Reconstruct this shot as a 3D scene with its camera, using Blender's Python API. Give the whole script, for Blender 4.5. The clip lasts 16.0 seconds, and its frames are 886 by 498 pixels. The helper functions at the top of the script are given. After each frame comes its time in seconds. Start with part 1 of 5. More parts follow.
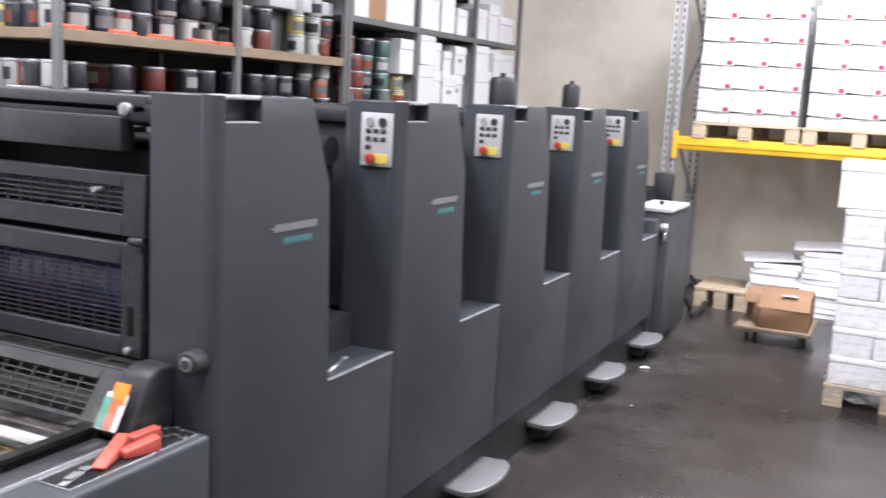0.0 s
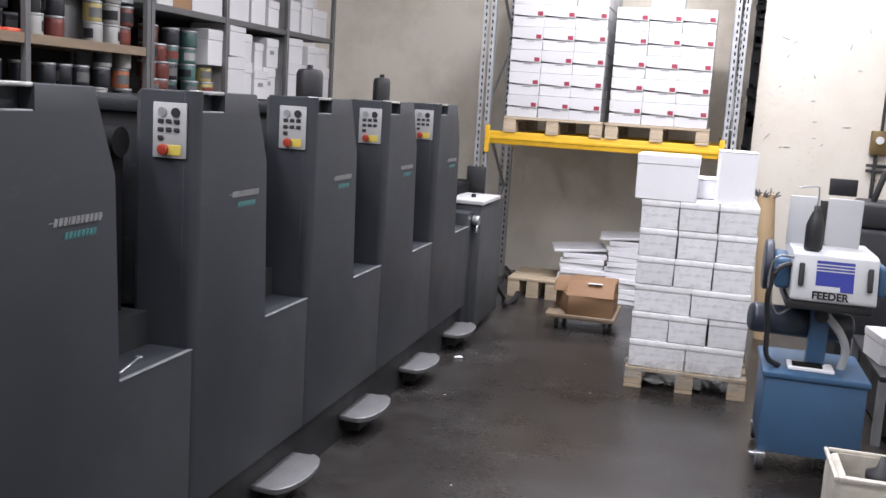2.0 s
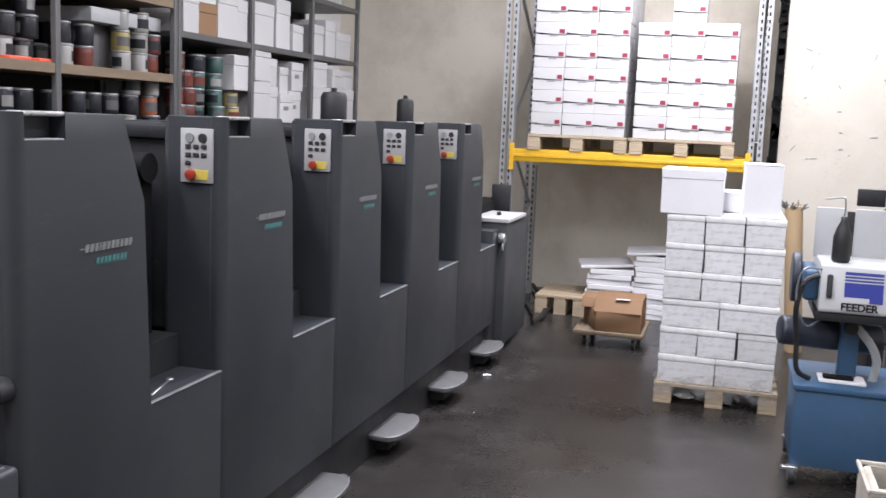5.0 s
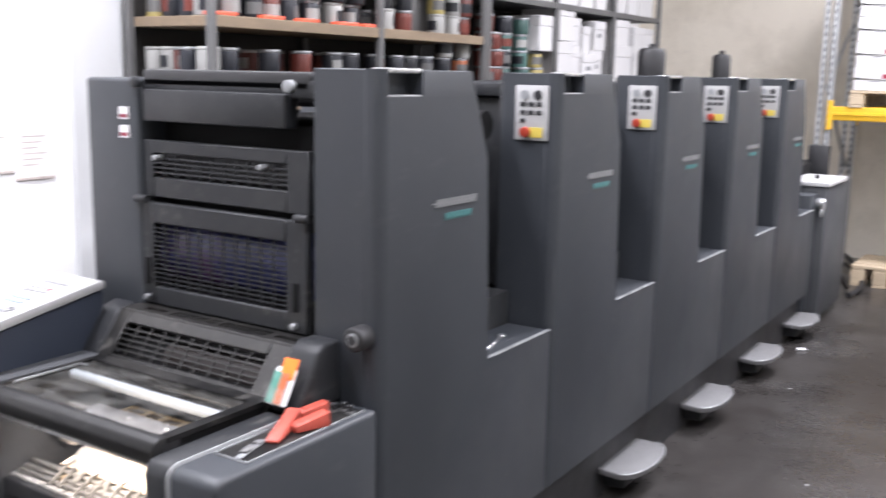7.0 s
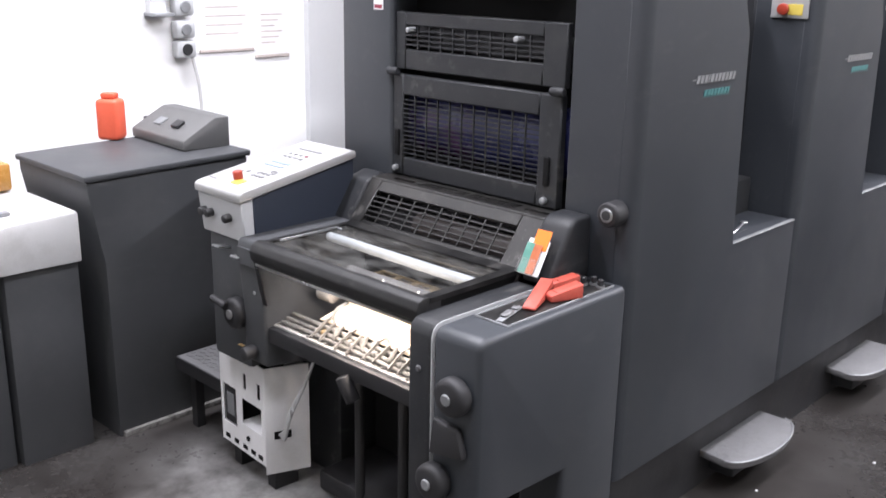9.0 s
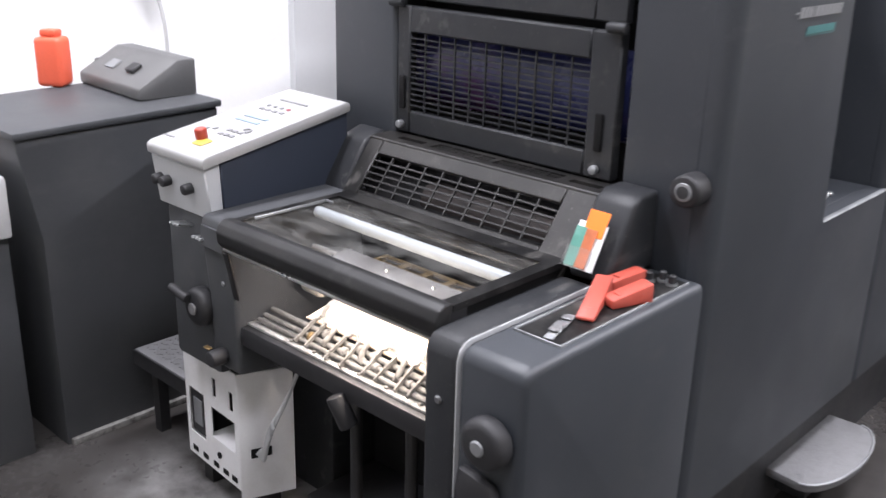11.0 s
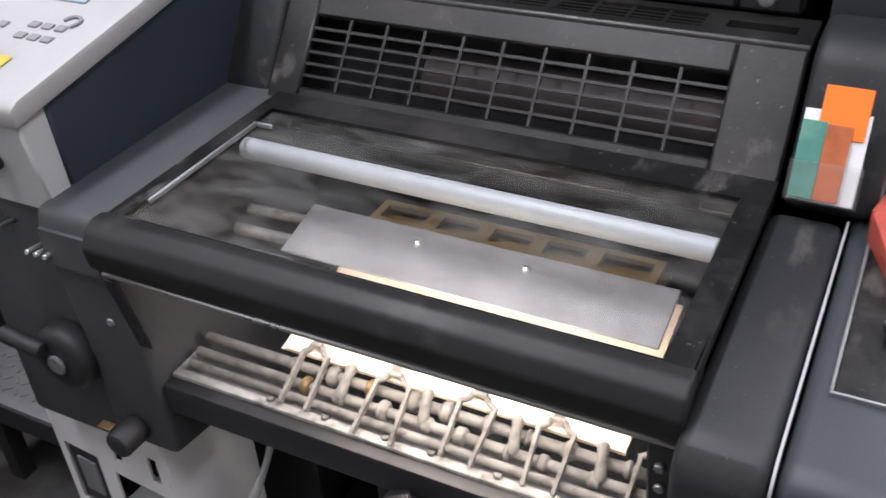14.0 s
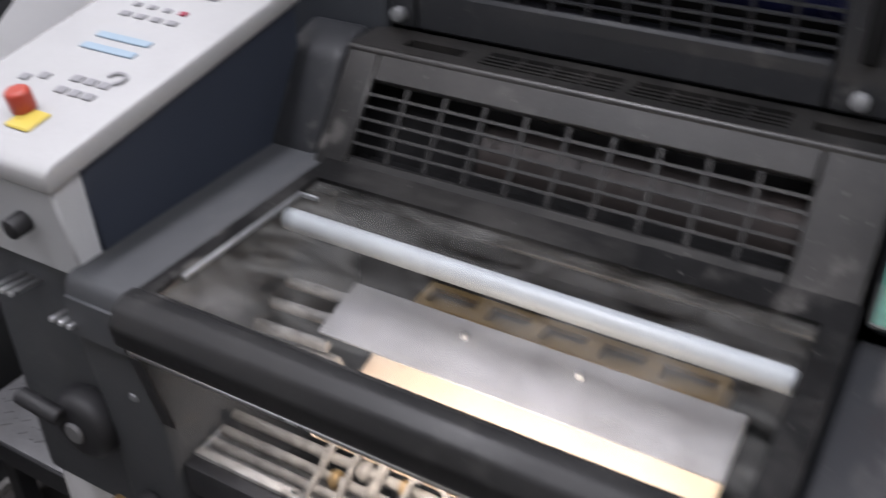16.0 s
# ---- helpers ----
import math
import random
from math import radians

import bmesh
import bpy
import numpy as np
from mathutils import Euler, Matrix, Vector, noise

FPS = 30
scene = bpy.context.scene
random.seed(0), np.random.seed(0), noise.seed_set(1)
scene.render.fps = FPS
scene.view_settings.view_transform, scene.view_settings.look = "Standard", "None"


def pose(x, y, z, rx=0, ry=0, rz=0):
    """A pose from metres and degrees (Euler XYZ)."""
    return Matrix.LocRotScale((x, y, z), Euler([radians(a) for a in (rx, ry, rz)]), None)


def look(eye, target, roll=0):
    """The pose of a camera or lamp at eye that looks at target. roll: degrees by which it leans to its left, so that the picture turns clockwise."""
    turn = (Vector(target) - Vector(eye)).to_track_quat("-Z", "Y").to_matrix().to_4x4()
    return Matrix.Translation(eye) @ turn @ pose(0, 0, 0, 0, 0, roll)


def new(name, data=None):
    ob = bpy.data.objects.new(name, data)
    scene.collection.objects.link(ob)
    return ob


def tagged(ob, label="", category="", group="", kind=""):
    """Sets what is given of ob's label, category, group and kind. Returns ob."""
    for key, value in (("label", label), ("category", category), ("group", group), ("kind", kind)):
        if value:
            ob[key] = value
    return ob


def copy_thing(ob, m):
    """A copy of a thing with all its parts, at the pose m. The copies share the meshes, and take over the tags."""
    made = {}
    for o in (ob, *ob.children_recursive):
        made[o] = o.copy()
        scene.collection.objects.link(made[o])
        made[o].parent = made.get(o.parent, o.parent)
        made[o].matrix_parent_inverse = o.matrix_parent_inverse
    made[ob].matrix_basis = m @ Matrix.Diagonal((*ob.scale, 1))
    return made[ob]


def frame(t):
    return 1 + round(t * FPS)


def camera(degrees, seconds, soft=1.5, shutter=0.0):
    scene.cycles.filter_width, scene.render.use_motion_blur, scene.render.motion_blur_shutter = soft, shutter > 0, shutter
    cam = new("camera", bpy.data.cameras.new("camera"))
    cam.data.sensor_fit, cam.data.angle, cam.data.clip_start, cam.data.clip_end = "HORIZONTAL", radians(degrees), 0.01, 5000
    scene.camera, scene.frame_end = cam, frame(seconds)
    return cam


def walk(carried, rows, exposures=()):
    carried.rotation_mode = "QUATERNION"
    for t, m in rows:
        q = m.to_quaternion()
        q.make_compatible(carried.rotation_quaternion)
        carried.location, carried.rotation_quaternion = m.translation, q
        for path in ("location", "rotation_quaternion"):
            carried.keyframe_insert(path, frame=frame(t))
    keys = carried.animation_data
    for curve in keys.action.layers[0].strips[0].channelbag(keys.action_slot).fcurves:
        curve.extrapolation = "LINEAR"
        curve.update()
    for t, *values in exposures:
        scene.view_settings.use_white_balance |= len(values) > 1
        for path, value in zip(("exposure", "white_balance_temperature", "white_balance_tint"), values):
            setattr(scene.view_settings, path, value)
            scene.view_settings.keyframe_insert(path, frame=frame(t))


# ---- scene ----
LAMP, DELIVERY = 165.0, 3.4
EXPOSURES = [(t, e, 6300, 18) for t, e in ((0.0, 0.0), (0.5, -0.1), (1.0, -0.42), (2.0, -0.68), (5.5, -0.62), (6.5, -0.15), (7.0, 0.0), (9.0, -0.1), (11.5, -0.25), (12.5, -0.8), (13.0, -0.88), (16.0, -0.9))]
cam = camera(49.31, 16.0, soft=1.5, shutter=0.8)
ROWS = [
    (0.0, 1.399, -1.024, 1.586, 80.97, -3.01, 25.81),
    (0.5, 1.451, -1.010, 1.584, 81.18, -3.82, 22.32),
    (1.0, 1.482, -1.005, 1.586, 81.39, -4.27, 17.83),
    (1.5, 1.474, -0.988, 1.579, 81.20, -3.13, 16.29),
    (2.0, 1.470, -0.988, 1.577, 81.30, -3.57, 15.51),
    (2.5, 1.477, -0.995, 1.581, 81.99, -3.06, 15.13),
    (3.0, 1.485, -0.996, 1.585, 82.53, -3.22, 15.21),
    (5.5, 1.486, -1.010, 1.576, 82.13, -1.72, 18.32),
    (6.0, 1.435, -1.002, 1.558, 81.08, -1.88, 22.38),
    (6.5, 1.362, -1.000, 1.551, 80.18, -1.11, 29.02),
    (7.0, 1.301, -1.019, 1.551, 79.73, -1.11, 33.23),
    (7.5, 1.270, -1.077, 1.555, 79.02, -1.38, 38.21),
    (8.0, 1.205, -1.125, 1.530, 78.65, -1.64, 41.96),
    (8.5, 1.186, -1.134, 1.515, 75.24, -1.63, 43.64),
    (9.0, 1.175, -1.140, 1.498, 73.36, -1.03, 44.09),
    (11.5, 0.536, -0.684, 1.400, 67.52, -1.76, 42.59),
    (12.0, 0.283, -0.575, 1.388, 64.15, -0.26, 37.30),
    (12.5, 0.073, -0.429, 1.342, 63.37, 1.66, 34.48),
    (13.0, -0.092, -0.300, 1.292, 55.85, 2.74, 30.88),
    (13.5, -0.107, -0.292, 1.294, 54.93, 3.84, 28.75),
    (14.0, -0.103, -0.313, 1.306, 55.58, 3.16, 26.92),
    (14.5, -0.096, -0.318, 1.305, 56.16, 2.79, 25.63),
    (15.0, -0.103, -0.315, 1.323, 56.07, 2.18, 24.54),
    (15.5, -0.107, -0.294, 1.330, 56.67, 1.73, 25.35),
    (16.0, -0.173, -0.237, 1.333, 56.82, 0.81, 30.30),
]
walk(cam, [(t, pose(x, y, z, rx, ry, rz)) for t, x, y, z, rx, ry, rz in ROWS], exposures=EXPOSURES)
# ---------------------------------------------------------------- world, light
world = bpy.data.worlds.new("world")
scene.world = world
world.use_nodes = True
world.node_tree.nodes["Background"].inputs[0].default_value = (0.9, 0.95, 1.0, 1)
world.node_tree.nodes["Background"].inputs[1].default_value = 0.15


def lamp(name, x, y, z, sx, sy, watts, col=(0.97, 0.985, 1.0)):
    d = bpy.data.lights.new(name, "AREA")
    d.shape, d.size, d.size_y, d.energy, d.color = "RECTANGLE", sx, sy, watts, col
    ob = new(name, d)
    ob.matrix_world = pose(x, y, z)
    return ob


# fluorescent rows under the ceiling
lamp("ceiling_lamp", 0.9, -0.3, 3.85, 0.35, 3.2, LAMP)
lamp("ceiling_lamp", 0.9, 4.3, 3.85, 0.35, 3.2, LAMP * 1.2)
lamp("ceiling_lamp", 3.0, 2.2, 3.85, 0.35, 3.2, LAMP)
lamp("ceiling_lamp", -1.35, 0.2, 3.85, 0.35, 3.2, LAMP * 1.3)
lamp("ceiling_lamp", 1.6, 5.7, 3.85, 2.4, 0.35, LAMP * 1.3)

# ---------------------------------------------------------------- materials


def mat(name, col, rough=0.5, metal=0.0, var=0.12, scale=6.0, fine=60.0, bump=0.05, dirt=None, dirt_amount=0.0, dirt_scale=3.0, vary=0.0, stretch=None, spec=0.5, scuff=0.0):
    m = bpy.data.materials.new(name)
    m.use_nodes = True
    nt = m.node_tree
    n, l = nt.nodes, nt.links
    b = n["Principled BSDF"]
    tc = n.new("ShaderNodeTexCoord")
    src = tc.outputs["Object"]
    if stretch:
        mp = n.new("ShaderNodeMapping")
        mp.inputs["Scale"].default_value = stretch
        l.new(src, mp.inputs["Vector"])
        src = mp.outputs[0]
    big, small = n.new("ShaderNodeTexNoise"), n.new("ShaderNodeTexNoise")
    for q, s, det in ((big, scale, 4), (small, fine, 3)):
        q.inputs["Scale"].default_value = s
        q.inputs["Detail"].default_value = det
        l.new(src, q.inputs["Vector"])
    mixn = n.new("ShaderNodeMath")
    mixn.operation = "MULTIPLY_ADD"
    l.new(small.outputs["Fac"], mixn.inputs[0])
    mixn.inputs[1].default_value = 0.4
    l.new(big.outputs["Fac"], mixn.inputs[2])
    ramp = n.new("ShaderNodeMapRange")
    ramp.inputs["From Min"].default_value, ramp.inputs["From Max"].default_value = 0.45, 0.95
    ramp.inputs["To Min"].default_value, ramp.inputs["To Max"].default_value = 1 - var, 1 + var
    l.new(mixn.outputs[0], ramp.inputs["Value"])
    hsv = n.new("ShaderNodeHueSaturation")
    hsv.inputs["Color"].default_value = (*col, 1)
    val = ramp.outputs[0]
    if vary:
        oi = n.new("ShaderNodeObjectInfo")
        vr = n.new("ShaderNodeMapRange")
        vr.inputs["To Min"].default_value, vr.inputs["To Max"].default_value = 1 - vary, 1 + vary
        l.new(oi.outputs["Random"], vr.inputs["Value"])
        mu = n.new("ShaderNodeMath")
        mu.operation = "MULTIPLY"
        l.new(val, mu.inputs[0])
        l.new(vr.outputs[0], mu.inputs[1])
        val = mu.outputs[0]
    l.new(val, hsv.inputs["Value"])
    colour = hsv.outputs[0]
    if dirt:
        dn = n.new("ShaderNodeTexNoise")
        dn.inputs["Scale"].default_value, dn.inputs["Detail"].default_value, dn.inputs["Roughness"].default_value = dirt_scale, 8, 0.65
        l.new(src, dn.inputs["Vector"])
        dr = n.new("ShaderNodeMapRange")
        dr.inputs["From Min"].default_value, dr.inputs["From Max"].default_value = 0.47, 0.7
        dr.inputs["To Max"].default_value = dirt_amount
        l.new(dn.outputs["Fac"], dr.inputs["Value"])
        mx = n.new("ShaderNodeMix")
        mx.data_type = "RGBA"
        l.new(dr.outputs[0], mx.inputs["Factor"])
        l.new(colour, mx.inputs[6])
        mx.inputs[7].default_value = (*dirt, 1)
        colour = mx.outputs[2]
    if scuff:
        # pale rubbed streaks and small chips, in patches
        masks = []
        for s, lo, hi, sc in ((26.0, 0.56, 0.66, (1.0, 0.35, 1.0)), (150.0, 0.66, 0.70, (1, 1, 1)), (2.6, 0.46, 0.62, (1, 1, 1))):
            mp = n.new("ShaderNodeMapping")
            mp.inputs["Scale"].default_value = sc
            mp.inputs["Rotation"].default_value = (0.2, 0.4, 0.9)
            l.new(tc.outputs["Object"], mp.inputs["Vector"])
            q = n.new("ShaderNodeTexNoise")
            q.inputs["Scale"].default_value, q.inputs["Detail"].default_value, q.inputs["Roughness"].default_value = s, 7, 0.6
            l.new(mp.outputs[0], q.inputs["Vector"])
            r2 = n.new("ShaderNodeMapRange")
            r2.inputs["From Min"].default_value, r2.inputs["From Max"].default_value = lo, hi
            l.new(q.outputs["Fac"], r2.inputs["Value"])
            masks.append(r2.outputs[0])
        m1, m2, m3 = n.new("ShaderNodeMath"), n.new("ShaderNodeMath"), n.new("ShaderNodeMath")
        m1.operation, m2.operation, m3.operation = "MULTIPLY", "MAXIMUM", "MULTIPLY"
        l.new(masks[0], m1.inputs[0])
        l.new(masks[2], m1.inputs[1])
        l.new(m1.outputs[0], m2.inputs[0])
        l.new(masks[1], m2.inputs[1])
        l.new(m2.outputs[0], m3.inputs[0])
        m3.inputs[1].default_value = scuff
        mx = n.new("ShaderNodeMix")
        mx.data_type = "RGBA"
        l.new(m3.outputs[0], mx.inputs["Factor"])
        l.new(colour, mx.inputs[6])
        mx.inputs[7].default_value = (0.2, 0.19, 0.178, 1)
        colour = mx.outputs[2]
    l.new(colour, b.inputs["Base Color"])
    rr = n.new("ShaderNodeMapRange")
    rr.inputs["From Min"].default_value, rr.inputs["From Max"].default_value = 0.4, 1.0
    rr.inputs["To Min"].default_value, rr.inputs["To Max"].default_value = max(rough - 0.12, 0.03), min(rough + 0.12, 1)
    l.new(mixn.outputs[0], rr.inputs["Value"])
    l.new(rr.outputs[0], b.inputs["Roughness"])
    b.inputs["Metallic"].default_value = metal
    b.inputs["Specular IOR Level"].default_value = spec
    if bump:
        bp = n.new("ShaderNodeBump")
        bp.inputs["Strength"].default_value = bump
        bp.inputs["Distance"].default_value = 0.004
        l.new(small.outputs["Fac"], bp.inputs["Height"])
        l.new(bp.outputs[0], b.inputs["Normal"])
    return m


def glow(name, col, strength):
    m = bpy.data.materials.new(name)
    m.use_nodes = True
    b = m.node_tree.nodes["Principled BSDF"]
    b.inputs["Base Color"].default_value = (*col, 1)
    b.inputs["Emission Color"].default_value = (*col, 1)
    b.inputs["Emission Strength"].default_value = strength
    return m


def glassy(name, smear=0.12, lo=0.36, hi=0.8):
    m = bpy.data.materials.new(name)
    m.use_nodes = True
    n, l = m.node_tree.nodes, m.node_tree.links
    out = n["Material Output"]
    tr, gl, df = n.new("ShaderNodeBsdfTransparent"), n.new("ShaderNodeBsdfGlossy"), n.new("ShaderNodeBsdfDiffuse")
    gl.inputs["Roughness"].default_value = 0.08
    df.inputs["Color"].default_value = (0.5, 0.5, 0.48, 1)
    m1, m2 = n.new("ShaderNodeMixShader"), n.new("ShaderNodeMixShader")
    tc, no, rg = n.new("ShaderNodeTexCoord"), n.new("ShaderNodeTexNoise"), n.new("ShaderNodeMapRange")
    mp = n.new("ShaderNodeMapping")
    mp.inputs["Scale"].default_value = (9, 24, 12)
    mp.inputs["Rotation"].default_value = (0, 0, 0.5)
    no.inputs["Scale"].default_value, no.inputs["Detail"].default_value, no.inputs["Distortion"].default_value = 1.3, 4, 0.6
    l.new(tc.outputs["Object"], mp.inputs["Vector"])
    l.new(mp.outputs[0], no.inputs["Vector"])
    rg.inputs["From Min"].default_value, rg.inputs["From Max"].default_value, rg.inputs["To Max"].default_value = lo, hi, smear
    l.new(no.outputs["Fac"], rg.inputs["Value"])
    m1.inputs[0].default_value = 0.05
    l.new(tr.outputs[0], m1.inputs[1])
    l.new(gl.outputs[0], m1.inputs[2])
    l.new(rg.outputs[0], m2.inputs[0])
    l.new(m1.outputs[0], m2.inputs[1])
    l.new(df.outputs[0], m2.inputs[2])
    l.new(m2.outputs[0], out.inputs["Surface"])
    return m


M = dict(
    grey=mat("press_grey", (0.0295, 0.0338, 0.0405), 0.5, 0, 0.08, 2.5, 350, 0.06, (0.075, 0.075, 0.075), 0.18, 1.6, scuff=0.06),
    dark=mat("press_dark", (0.019, 0.0205, 0.0235), 0.5, 0, 0.12, 4, 300, 0.05, (0.07, 0.07, 0.068), 0.25, 5.0, spec=0.35, scuff=0.25),
    worn=mat("worn_black_paint", (0.0065, 0.0065, 0.0068), 0.46, 0, 0.25, 6, 150, 0.06, (0.075, 0.072, 0.068), 0.45, 7.0, spec=0.22, scuff=0.45),
    black=mat("black", (0.018, 0.018, 0.02), 0.55, 0, 0.25, 8, 90, 0.05),
    # near-black for gaps and insides: stands in for deep shade, also plain dark parts
    void=mat("near_black", (0.009, 0.009, 0.0095), 0.7, 0, 0.3, 8, 50, 0.0, spec=0.12),
    navy=mat("blue_grey_paint", (0.028, 0.035, 0.052), 0.45, 0, 0.08, 3, 300, 0.04),
    white=mat("white_plastic", (0.58, 0.58, 0.58), 0.4, 0, 0.06, 5, 200, 0.02, (0.33, 0.32, 0.31), 0.4, 7),
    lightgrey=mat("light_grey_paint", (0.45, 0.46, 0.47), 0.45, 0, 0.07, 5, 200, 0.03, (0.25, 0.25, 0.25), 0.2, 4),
    steel=mat("steel", (0.55, 0.56, 0.57), 0.32, 0.9, 0.12, 8, 160, 0.03),
    dull=mat("dull_steel", (0.3, 0.31, 0.32), 0.5, 0.6, 0.2, 10, 120, 0.05),
    tread=mat("tread_plate", (0.18, 0.18, 0.185), 0.55, 0.4, 0.25, 30, 200, 0.5, (0.09, 0.09, 0.09), 0.5, 30),
    powder=mat("powdered_steel", (0.165, 0.16, 0.152), 0.75, 0.05, 0.35, 18, 140, 0.2, (0.025, 0.021, 0.018), 0.9, 48),
    red=mat("red_plastic", (0.36, 0.045, 0.025), 0.4, 0, 0.05),
    orange=mat("orange_plastic", (0.75, 0.12, 0.06), 0.45, 0, 0.08, 8, 120, 0.04),
    neon=mat("orange_card", (0.95, 0.2, 0.015), 0.6, 0, 0.04),
    panelwhite=mat("panel_plastic", (0.37, 0.37, 0.37), 0.45, 0, 0.06, 20, 200, 0.02, (0.3, 0.3, 0.29), 0.3, 20),
    dust=mat("spray_powder", (0.36, 0.355, 0.345), 0.9, 0, 0.2, 20, 160, 0.2, (0.06, 0.055, 0.05), 0.85, 38),
    # one cream paint in two tones: north raised for its weak light, stub lowered
    northwall=mat("stained_wall_lifted", (0.8, 0.74, 0.64), 0.85, 0, 0.06, 0.8, 60, 0.05, (0.45, 0.4, 0.31), 0.55, 1.1, scuff=0.15),
    stubwall=mat("scuffed_cream_wall_dimmed", (0.6, 0.56, 0.49), 0.85, 0, 0.05, 0.8, 60, 0.05, (0.42, 0.37, 0.29), 0.35, 1.6, scuff=0.2),
    binplastic=mat("dirty_bin_plastic", (0.46, 0.43, 0.37), 0.6, 0, 0.12, 8, 90, 0.1, (0.2, 0.18, 0.15), 0.5, 10),
    desksteel=mat("desk_grey", (0.056, 0.059, 0.064), 0.55, 0, 0.1, 3, 250, 0.05, (0.1, 0.1, 0.1), 0.3, 4, spec=0.35, scuff=0.08),
    rust=mat("rust_orange_card", (0.48, 0.13, 0.045), 0.5, 0, 0.15, 30, 120, 0.05, (0.25, 0.07, 0.03), 0.5, 40),
    salmon=mat("salmon_plastic", (0.46, 0.075, 0.05), 0.5, 0, 0.12, 14, 120, 0.05, (0.25, 0.05, 0.035), 0.5, 18, scuff=0.35),
    whitebox=mat("white_sheet_metal", (0.78, 0.78, 0.79), 0.45, 0, 0.05, 5, 160, 0.03, (0.5, 0.49, 0.47), 0.3, 8),
    green=mat("green_card", (0.075, 0.25, 0.2), 0.5, 0, 0.15, 30, 120, 0.05, (0.2, 0.35, 0.31), 0.4, 30),
    yellow=mat("yellow_plastic", (0.55, 0.43, 0.08), 0.45, 0, 0.05),
    teal=mat("teal_letters", (0.06, 0.19, 0.19), 0.4, 0.2, 0.05),
    letter=mat("grey_letters", (0.25, 0.255, 0.26), 0.4, 0.4, 0.05),
    ink=mat("inked_roller", (0.03, 0.035, 0.11), 0.25, 0, 0.3, 6, 60, 0.02, (0.2, 0.02, 0.05), 0.6, 2.5),
    sheet=mat("printed_sheet", (0.8, 0.68, 0.55), 0.8, 0, 0.12, 6, 80, 0.02, (0.5, 0.33, 0.2), 0.4, 5),
    wall=mat("painted_wall", (0.68, 0.66, 0.6), 0.85, 0, 0.06, 0.8, 60, 0.05, (0.4, 0.36, 0.28), 0.5, 1.3),
    wallwhite=mat("white_wall", (0.86, 0.86, 0.86), 0.85, 0, 0.03, 1.2, 60, 0.04),
    wallgrey=mat("light_grey_wall", (0.6, 0.61, 0.62), 0.85, 0, 0.03, 1.2, 60, 0.04),
    ceiling=mat("ceiling_white", (0.7, 0.7, 0.68), 0.9, 0, 0.04, 1, 30, 0.03),
    galv=mat("galvanised_steel", (0.45, 0.46, 0.47), 0.45, 0.6, 0.18, 25, 90, 0.04),
    rackyellow=mat("yellow_paint", (0.72, 0.42, 0.02), 0.45, 0, 0.08, 5, 120, 0.04, (0.35, 0.2, 0.03), 0.3, 8),
    wood=mat("pallet_wood", (0.46, 0.37, 0.26), 0.8, 0, 0.2, 4, 60, 0.2, (0.22, 0.17, 0.12), 0.4, 4, 0.12, (1, 6, 6)),
    board=mat("shelf_board", (0.22, 0.165, 0.11), 0.75, 0, 0.15, 4, 50, 0.1, (0.15, 0.11, 0.08), 0.4, 5, 0, (5, 1, 5)),
    # near-black so that the backs of the shelf bays stay dark
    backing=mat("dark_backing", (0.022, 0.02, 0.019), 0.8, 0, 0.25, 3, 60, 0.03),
    shelfmetal=mat("shelf_metal", (0.13, 0.13, 0.13), 0.5, 0.3, 0.12, 6, 80, 0.04),
    box=mat("white_carton", (0.54, 0.535, 0.54), 0.7, 0, 0.04, 5, 120, 0.04, (0.6, 0.58, 0.55), 0.2, 4, 0.05),
    boxgrey=mat("grey_marbled_carton", (0.74, 0.74, 0.75), 0.5, 0, 0.05, 5, 120, 0.04, (0.33, 0.33, 0.34), 0.5, 16, 0.05, (1, 1, 2.2)),
    # lid colour is paler than the case, carrying the sheen of the film
    boxlid=mat("marbled_lid_film_sheen", (0.82, 0.82, 0.82), 0.45, 0, 0.06, 5, 120, 0.05, (0.45, 0.45, 0.46), 0.5, 14, 0.05, (1, 1, 2.2)),
    vent=mat("worn_sheet_steel", (0.013, 0.0128, 0.0125), 0.38, 0.1, 0.25, 5, 150, 0.05, (0.055, 0.051, 0.047), 0.5, 6.0, spec=0.55, scuff=0.4),
    cylinder=mat("oiled_cylinder", (0.035, 0.031, 0.03), 0.5, 0.2, 0.25, 6, 80, 0.03, (0.07, 0.055, 0.05), 0.6, 7.0, spec=0.3),
    fadedprint=mat("faded_print", (0.5, 0.44, 0.41), 0.8, 0, 0.2, 20, 90, 0.0),
    film=None,
    carton=mat("brown_cardboard", (0.26, 0.15, 0.08), 0.8, 0, 0.06, 4, 120, 0.06),
    tube=mat("cardboard_tube", (0.5, 0.36, 0.21), 0.75, 0, 0.08, 4, 90, 0.05),
    paper=mat("paper", (0.78, 0.78, 0.8), 0.8, 0, 0.04, 4, 90, 0.04),
    blue=mat("blue_paint", (0.045, 0.105, 0.195), 0.45, 0, 0.1, 3, 200, 0.04, (0.05, 0.085, 0.13), 0.5, 5, spec=0.35, scuff=0.12),
    royal=mat("royal_blue_print", (0.02, 0.032, 0.24), 0.5, 0, 0.04),
    redprint=mat("red_print", (0.26, 0.025, 0.05), 0.6, 0, 0.05),
    greyprint=mat("grey_print", (0.22, 0.22, 0.23), 0.7, 0, 0.05),
    rubber=mat("rubber", (0.02, 0.02, 0.02), 0.7, 0, 0.2),
